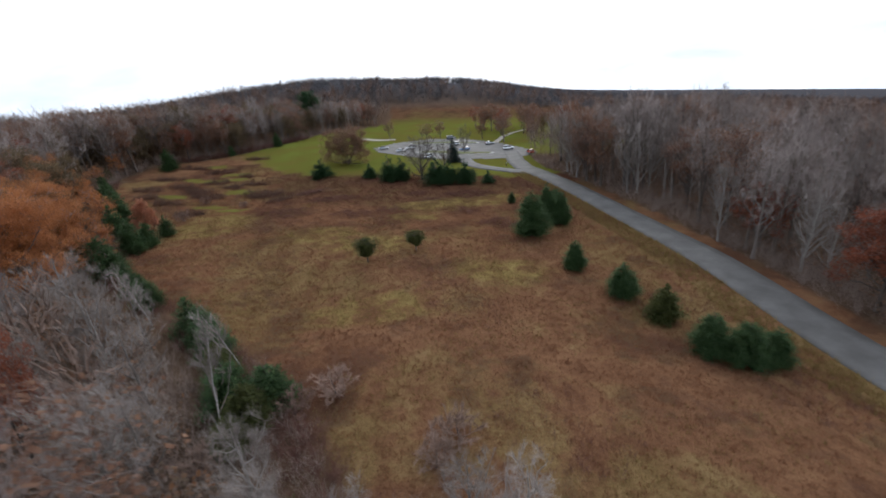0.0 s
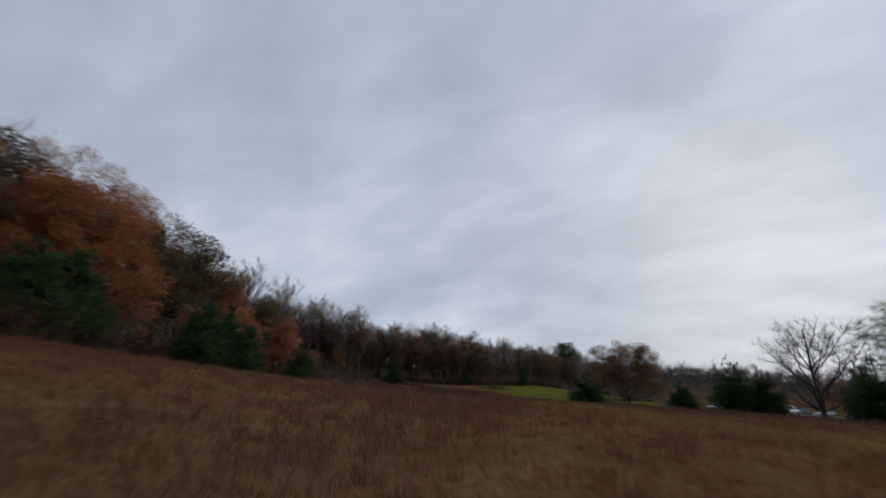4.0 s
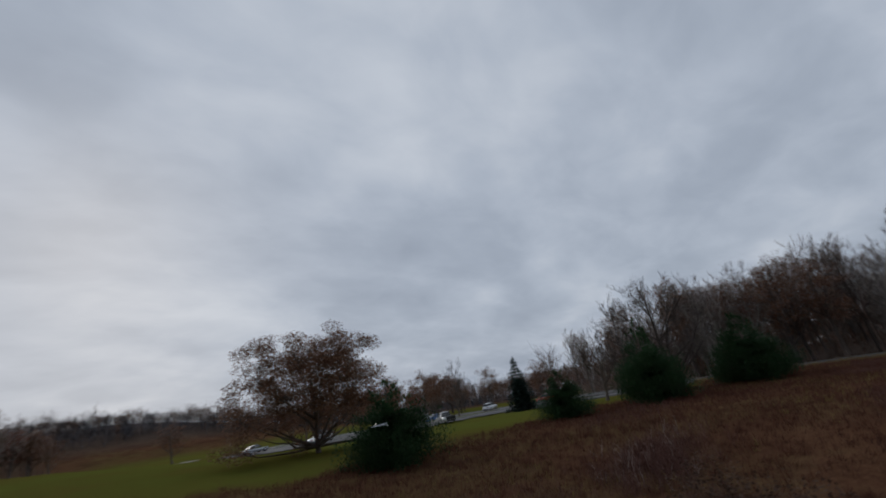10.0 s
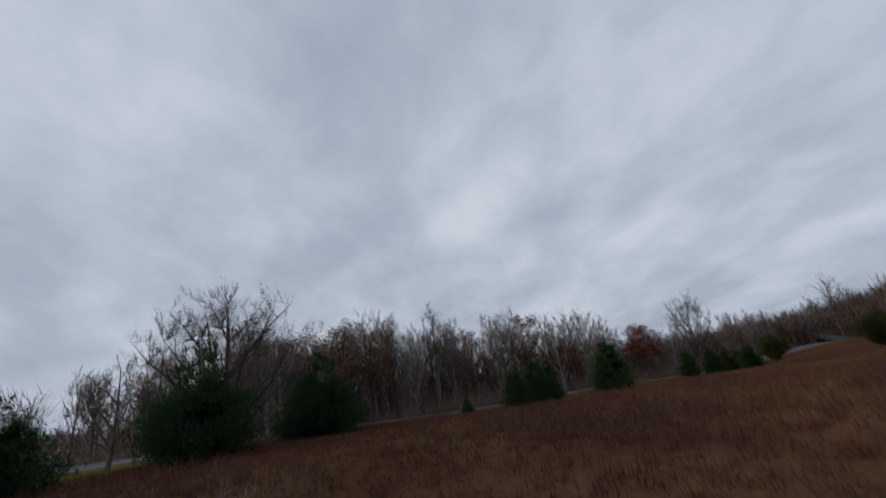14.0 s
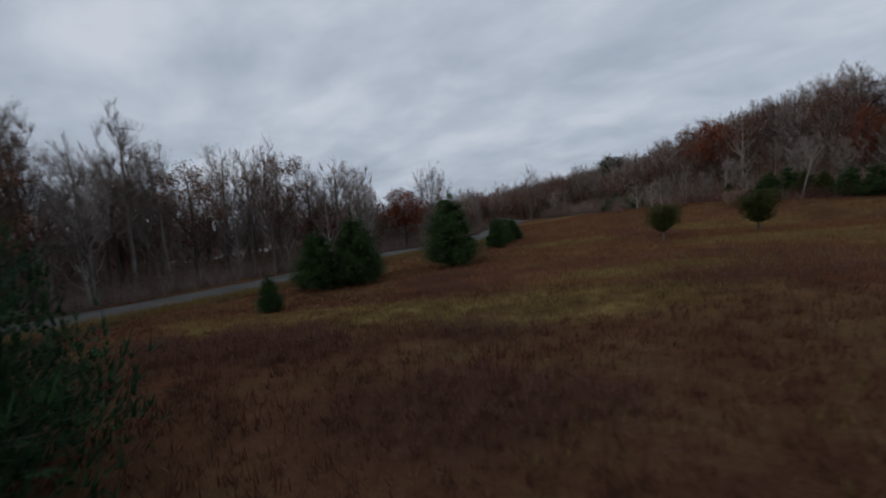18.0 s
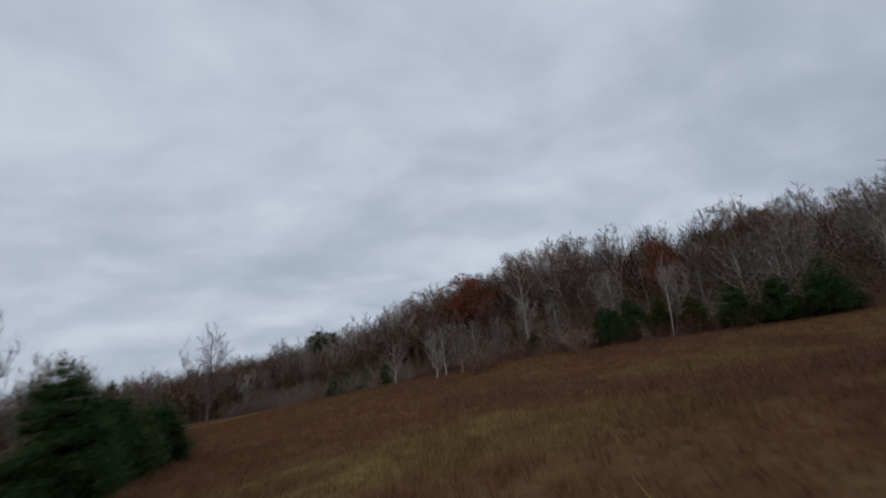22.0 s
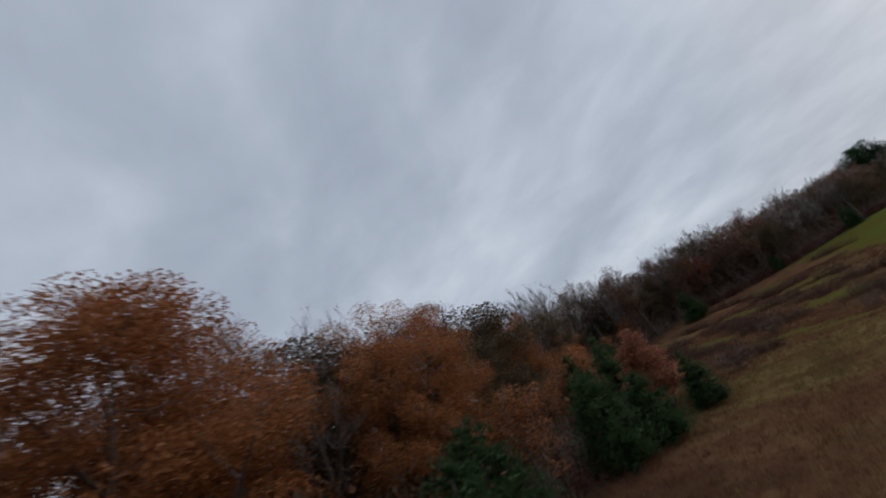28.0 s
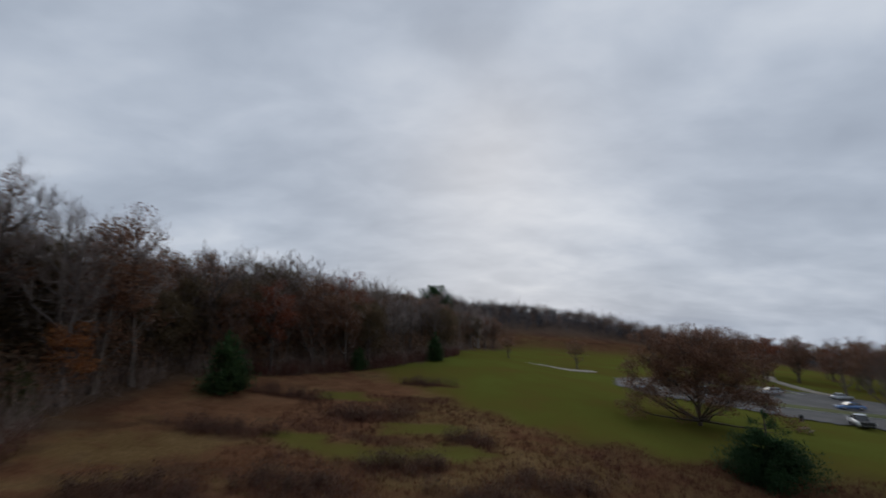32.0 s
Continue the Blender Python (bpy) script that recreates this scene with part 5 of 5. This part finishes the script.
def tufts(xy, blades, height, splay, width):
    """Clumps of fine grass blades, each a narrow sliver that leans out of the clump."""
    n = len(xy)
    c = np.column_stack([xy, ground_z(xy[:, 0], xy[:, 1]) - 0.03])
    p = np.repeat(c, blades, 0) + rs.normal(0, 0.13, (n * blades, 3)) * np.array([1, 1, 0])
    hh = np.repeat(height * rs.uniform(0.5, 1.3, n), blades) * rs.uniform(0.5, 1.15, n * blades)
    a = rs.uniform(0, 6.2832, n * blades)
    lean = splay * rs.uniform(0.0, 1.0, n * blades)
    w = width * rs.uniform(0.6, 1.3, n * blades)
    b = rs.uniform(0, 6.2832, n * blades)
    side = np.column_stack([np.cos(b), np.sin(b), 0 * b]) * w[:, None]
    tip = p + np.column_stack([np.cos(a) * lean, np.sin(a) * lean, 1 - 0.3 * lean]) * hh[:, None]
    v = np.stack([p - side, p + side, tip], 1).reshape(-1, 3)
    return v, np.arange(n * blades * 3).reshape(-1, 3)


def meadow_points(n, x0, x1, y0, y1):
    p = np.column_stack([rs.uniform(x0, x1, n), rs.uniform(y0, y1, n)])
    ok = ~is_wood(p[:, 0], p[:, 1]) & (np.abs(p[:, 0] - road_x(p[:, 1])) > 4.2) & (lawn_mask(p[:, 0], p[:, 1]) < rs.uniform(0.15, 0.7, n))
    return p[ok]


def drift(p, seed, size, low):
    """Keep points where a slow wave is high, so that clumps gather in drifts."""
    return p[waves(p[:, 0], p[:, 1], seed, size) + rs.normal(0, 0.25, len(p)) > low]


tall = drift(meadow_points(130000, -88, 40, 4, 170), 31, 30, -1.1)
tall = tall[drifts(tall[:, 0], tall[:, 1], STRAW) < rs.uniform(0.1, 1.3, len(tall))]
dark = tall[:, 1] + 16 * waves(tall[:, 0], tall[:, 1], 71, 30) + rs.normal(0, 8, len(tall)) - 40 * smooth(44, 58, -tall[:, 0]) > 104
stuff("meadow_grass", tufts(tall[~dark], 8, 0.44, 0.8, 0.014), [GRASS_RED], "dry red-brown bluestem grass standing in clumps", "grass")
stuff("dark_stalks", tufts(tall[dark], 9, 0.46, 0.85, 0.014), [GRASS_DARK], "dark reddish dead stalks in the northern meadow", "grass")
pale = drift(meadow_points(60000, -88, 40, 4, 170), 44, 18, 0.15)
pale = pale[pale[:, 1] + rs.normal(0, 14, len(pale)) < 132]
golden = meadow_points(90000, -62, 24, 48, 122)
golden = golden[drifts(golden[:, 0], golden[:, 1], STRAW) > rs.uniform(0.1, 1.2, len(golden))]
verge = np.column_stack([rs.uniform(-8.0, -3.3, 5000), rs.uniform(20, 140, 5000)])
verge[:, 0] += road_x(verge[:, 1])
stuff("pale_grass", [tufts(golden, 8, 0.30, 0.9, 0.014), tufts(pale, 7, 0.40, 0.7, 0.016), tufts(verge, 8, 0.75, 0.5, 0.016)], [GRASS_TAN], "pale tan dry grass in drifts and along the road", "grass")


def brush(xy, height, stems, twig_r=0.012):
    """Leafless shrubs: stems fan out of one foot, each with side twigs."""
    n = len(xy)
    c = np.column_stack([xy, ground_z(xy[:, 0], xy[:, 1]) - 0.05])
    p = np.repeat(c, stems, 0) + rs.normal(0, 0.16, (n * stems, 3)) * np.array([1, 1, 0])
    d = rs.normal(0, 0.42, (n * stems, 3)) + np.array([0, 0, 1.0])
    d /= np.linalg.norm(d, axis=1, keepdims=True)
    ln = np.repeat(height * rs.uniform(0.6, 1.25, n), stems) * rs.uniform(0.55, 1.1, n * stems)
    out = [cones(p, p + d * ln[:, None], twig_r)]
    for u in (0.3, 0.45, 0.6, 0.75):
        q = p + d * (ln * u)[:, None]
        s = d + rs.normal(0, 0.7, d.shape)
        s /= np.linalg.norm(s, axis=1, keepdims=True)
        out.append(slivers(q, q + s * (ln * 0.42)[:, None], twig_r * 0.85))
    return out


def wood_points(n, x0, x1, y0, y1, test):
    p = np.column_stack([rs.uniform(x0, x1, n), rs.uniform(y0, y1, n)])
    return p[is_wood(p[:, 0], p[:, 1]) & test(p[:, 0], p[:, 1])]


BRUSH = surface("brush_twigs", [(0.2, (0.135, 0.094, 0.075)), (0.5, (0.214, 0.154, 0.125)), (0.8, (0.314, 0.235, 0.196))], 0.08, 2.0, 0.9, 0.0, 0.3, "island")
west_brush = wood_points(26000, -135, 0, 10, 260, lambda x, y: (x > west_edge(y) - 22) & (x < west_edge(y) - np.where(y < 64, 9, 1)) & (x * x + (y - 4) ** 2 > 64))
stuff("west_brush", brush(west_brush[:4600], 4.2, 6, 0.017), [BRUSH], "tangled leafless brush under the western trees", "brush")
east_brush = wood_points(9000, 48, 90, -20, 176, lambda x, y: x < road_x(y) + 40)
edge = np.column_stack([rs.uniform(6.5, 13.0, 900), rs.uniform(-10, 172, 900)])
edge[:, 0] += road_x(edge[:, 1])
stuff("roadside_brush", brush(east_brush[:3400], 4.0, 6, 0.015) + brush(edge[:700], 2.6, 8, 0.013), [BRUSH], "tangled grey-brown brush beyond the road", "brush")
south_brush = wood_points(9000, -60, 50, -60, 30, lambda x, y: (y < south_edge(x) + np.where(x < -7, -9, 2)) & (x * x + (y - 0) ** 2 > 36))
rim = np.column_stack([rs.uniform(-32, 46, 900), rs.uniform(-13, 0, 900)])
rim[:, 1] += south_edge(rim[:, 0])
rim = rim[(np.hypot(rim[:, 0], rim[:, 1] - 4) > 9) & (np.abs(rim[:, 0] - road_x(rim[:, 1])) > 5)]
low = rim[:, 0] < -7
stuff("south_brush", brush(south_brush[:1800], 4.2, 6, 0.016) + brush(rim[~low], 5.2, 8, 0.017) + brush(rim[low], 2.2, 8, 0.012), [BRUSH], "tangled grey-brown brush at the meadow's end", "brush")


def thicket(xy, height, n_leaf, size=0.34):
    """Low saplings that still hold dry leaves, on a few thin stems."""
    n = len(xy)
    c = np.column_stack([xy, ground_z(xy[:, 0], xy[:, 1])])
    hh = height * rs.uniform(0.5, 1.25, n)
    k = np.repeat(np.arange(n), n_leaf)
    d = rs.normal(0, 1, (len(k), 3))
    d /= np.linalg.norm(d, axis=1, keepdims=True)
    r = rs.uniform(0.1, 1, len(k)) ** 0.5
    p = c[k] + d * (r * hh[k])[:, None] * np.array([0.42, 0.42, 0.48]) + np.column_stack([0 * hh[k], 0 * hh[k], hh[k] * 0.52])
    return leaves(p, size, rs, 0.4)


THICKET = leafy("dry_thicket_leaves", [(0.2, (0.099, 0.069, 0.047)), (0.45, (0.152, 0.099, 0.063)), (0.62, (0.198, 0.106, 0.060)), (0.85, (0.265, 0.113, 0.053))])
t_west = wood_points(9000, -130, -20, 36, 260, lambda x, y: (x > west_edge(y) - 26) & (x < west_edge(y) - np.where(y < 64, 10, 2.5)))
stuff("west_thicket", thicket(t_west[:1400], 6.5, 90), [THICKET], "brown-leaved saplings filling the western wood's edge", "thicket")
t_south = wood_points(6000, -60, 44, -50, 33, lambda x, y: (y < south_edge(x) - np.where(x < -7, 10, 1)) & (x * x + y * y > 100))
stuff("south_thicket", thicket(t_south[:620], 5.4, 80), [THICKET], "brown-leaved saplings filling the southern wood's edge", "thicket")
t_east = wood_points(5000, 50, 92, -20, 176, lambda x, y: x < 92)
stuff("east_thicket", thicket(t_east[:760], 4.4, 80), [THICKET], "brown-leaved saplings beyond the road", "thicket")
RASP = surface("bramble", [(0.2, (0.068, 0.028, 0.022)), (0.5, (0.108, 0.046, 0.035)), (0.8, (0.152, 0.074, 0.053))], 0.08, 2.0, 0.9, 0.0, 0.3, "island")
p = np.column_stack([rs.uniform(-90, 36, 30000), rs.uniform(20, 165, 30000)])
p = p[~is_wood(p[:, 0], p[:, 1]) & (waves(p[:, 0], p[:, 1], 63, 24) > 0.42) & (lawn_mask(p[:, 0], p[:, 1]) < 0.2) & (np.abs(p[:, 0] - road_x(p[:, 1])) > 5)]
q = np.column_stack([rs.uniform(-100, 30, 40000), rs.uniform(4, 230, 40000)])
EDGE_RASP = np.concatenate([q[np.abs(q[:, 0] - west_edge(q[:, 1]) + 2.0) < 3.0][:3200], q[(np.abs(q[:, 1] - south_edge(q[:, 0]) + 1.0) < 2.5) & (q[:, 0] > -25)][:500]])
p = p[drifts(p[:, 0], p[:, 1], STRAW) < 0.3]
heap = np.column_stack([rs.uniform(-48, 22, 30000), rs.uniform(84, 124, 30000)])
heap = heap[drifts(heap[:, 0], heap[:, 1], BROWN) > rs.uniform(0.3, 1.1, len(heap))]
tangle = np.column_stack([rs.normal(-38.8, 2.6, 300), rs.normal(128.0, 1.3, 300)])
stuff("dead_stems", brush(tangle[:22], 1.3, 3, 0.016), [BRUSH], "tangled heap of dead grey-brown stems in the meadow", "brush")
stuff("bramble", brush(tangle, 0.9, 7, 0.009) + brush(p[:3000], 0.85, 4, 0.010) + brush(heap[:1600], 0.8, 5, 0.009) + brush(EDGE_RASP, 2.4, 6, 0.012), [RASP], "low reddish brambles in patches of the meadow", "bramble")

MOUND_LEAF = leafy("mound_leaves", [(0.2, (0.050, 0.028, 0.020)), (0.5, (0.088, 0.050, 0.034)), (0.8, (0.140, 0.085, 0.052))])
m = np.column_stack([rs.uniform(-100, -40, 24000), rs.uniform(100, 184, 24000)])
m = m[(drifts(m[:, 0], m[:, 1], MOUNDS) > rs.uniform(0.25, 0.9, len(m))) & ~is_wood(m[:, 0], m[:, 1])]
stuff("mound_shrubs", thicket(m[:1700], 1.5, 46, 0.11), [MOUND_LEAF], "dark brown shrubs in rounded mounds on rough ground", "shrubs")
stuff("mound_stems", brush(m[:1700], 1.35, 5, 0.008), [RASP], "tangled bare stems rising out of shrub mounds", "shrubs")
foot = EDGE_RASP[EDGE_RASP[:, 1] > 60]
stuff("edge_bramble", thicket(foot, 2.2, 50, 0.14), [leafy("bramble_leaves", [(0.2, (0.070, 0.024, 0.018)), (0.5, (0.120, 0.044, 0.032)), (0.8, (0.170, 0.080, 0.050))])], "dark red-brown brambles along the wood's foot", "bramble")


def far_trees(p, h0, h1, width, sprays=34, fine=0.020, low=0.40):
    """Far trees: a stem and a dome of fine twig sprays that fan up and out of it."""
    n = len(p)
    hh = rs.uniform(h0, h1, n)
    c = np.column_stack([p, ground_z(p[:, 0], p[:, 1])])
    out = [cones(c - np.array([0, 0, 0.5]), c + np.column_stack([0 * hh, 0 * hh, hh * 0.62]), 0.16)]
    for k in range(sprays):
        d = rs.normal(0, 1, (n, 3)) * np.array([1, 1, 0.6]) + np.array([0, 0, 0.5])
        d /= np.linalg.norm(d, axis=1, keepdims=True)
        foot = c + np.column_stack([0 * hh, 0 * hh, hh * (low + 0.25 * rs.rand(n))])
        r = width * hh * rs.uniform(0.55, 1.0, n)
        s = foot + d * (r * rs.uniform(0.1, 0.7, n))[:, None]
        e = s + (d + rs.normal(0, 0.35, d.shape)) * (r * 0.55)[:, None]
        e[:, 2] = np.minimum(e[:, 2], c[:, 2] + hh * 1.02)
        out.append(slivers(s, e, fine * hh))
    return out


FAR_WOOD = surface("far_wood", [(0.2, (0.075, 0.062, 0.062)), (0.45, (0.110, 0.090, 0.085)), (0.65, (0.147, 0.105, 0.088)), (0.85, (0.194, 0.106, 0.065))], 0.02, 0.5, 0.95, 0.0, 0.3, "object")
FAR_WOOD2 = surface("far_brown_wood", [(0.2, (0.102, 0.060, 0.043)), (0.5, (0.156, 0.084, 0.054)), (0.8, (0.216, 0.114, 0.066))], 0.03, 0.5, 0.95, 0.0, 0.3, "object")


def ring(n, r0, r1, seed):
    q = np.random.RandomState(seed)
    a, r = q.uniform(0, 6.2832, n), np.sqrt(q.uniform(r0 * r0, r1 * r1, n))
    p = np.column_stack([r * np.cos(a), 100 + r * np.sin(a)])
    return p[is_wood(p[:, 0], p[:, 1]) & (np.abs(p[:, 0] - road_x(p[:, 1])) > 5)]


def beyond(p):
    """Leave out the strips that the counted trees fill."""
    x, y = p[:, 0], p[:, 1]
    w = (x < west_edge(y)) & (x > west_edge(y) - 16) & (y > 30) & (y < 290)
    e = (x > 46) & (x < 66) & (y > -40) & (y < 176)
    s = (x > -34) & (x < 50) & (y > south_edge(x) - 16) & (y < 40)
    return p[~(w | e | s)]


q = np.random.RandomState(12)
south = np.column_stack([q.uniform(-110, 190, 2300), q.uniform(-170, -26, 2300)])
south = beyond(south[is_wood(south[:, 0], south[:, 1]) & (np.abs(south[:, 0] - road_x(south[:, 1])) > 5)])
mid, close = beyond(ring(3600, 200, 380, 2)), beyond(ring(4800, 20, 200, 6))
stuff("mid_woods", far_trees(mid[::2], 15, 21, 0.34, 90, 0.008, 0.30) + far_trees(close[::2], 14, 19, 0.32, 150, 0.0038, 0.30) + far_trees(south[::2], 13, 17, 0.40, 70, 0.009, 0.18), [FAR_WOOD], "leafless grey-brown woods beyond the meadow", "woods")
stuff("mid_brown_woods", far_trees(mid[1::2], 14, 20, 0.36, 90, 0.008, 0.30) + far_trees(close[1::2][::2], 14, 18, 0.34, 150, 0.0042, 0.30) + far_trees(south[1::2], 12, 16, 0.42, 70, 0.009, 0.18), [FAR_WOOD2], "brown-leaved oak woods beyond the meadow", "woods")


# bare woods on the hills, distance haze painted in as a blue-grey cast
HAZY_HILL_WOOD = surface("hazy_hill_wood", [(0.2, (0.058, 0.057, 0.064)), (0.5, (0.070, 0.066, 0.071)), (0.85, (0.086, 0.074, 0.074))], 0.012, 0.25, 0.95, 0.0, 0.08, "island")

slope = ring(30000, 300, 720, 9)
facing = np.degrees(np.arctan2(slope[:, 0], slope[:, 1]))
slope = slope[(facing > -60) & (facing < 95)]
stuff("far_woods", far_trees(slope, 10, 15, 0.46, 30, 0.016, 0.12), [HAZY_HILL_WOOD], "distant bare woods on the hills", "woods")
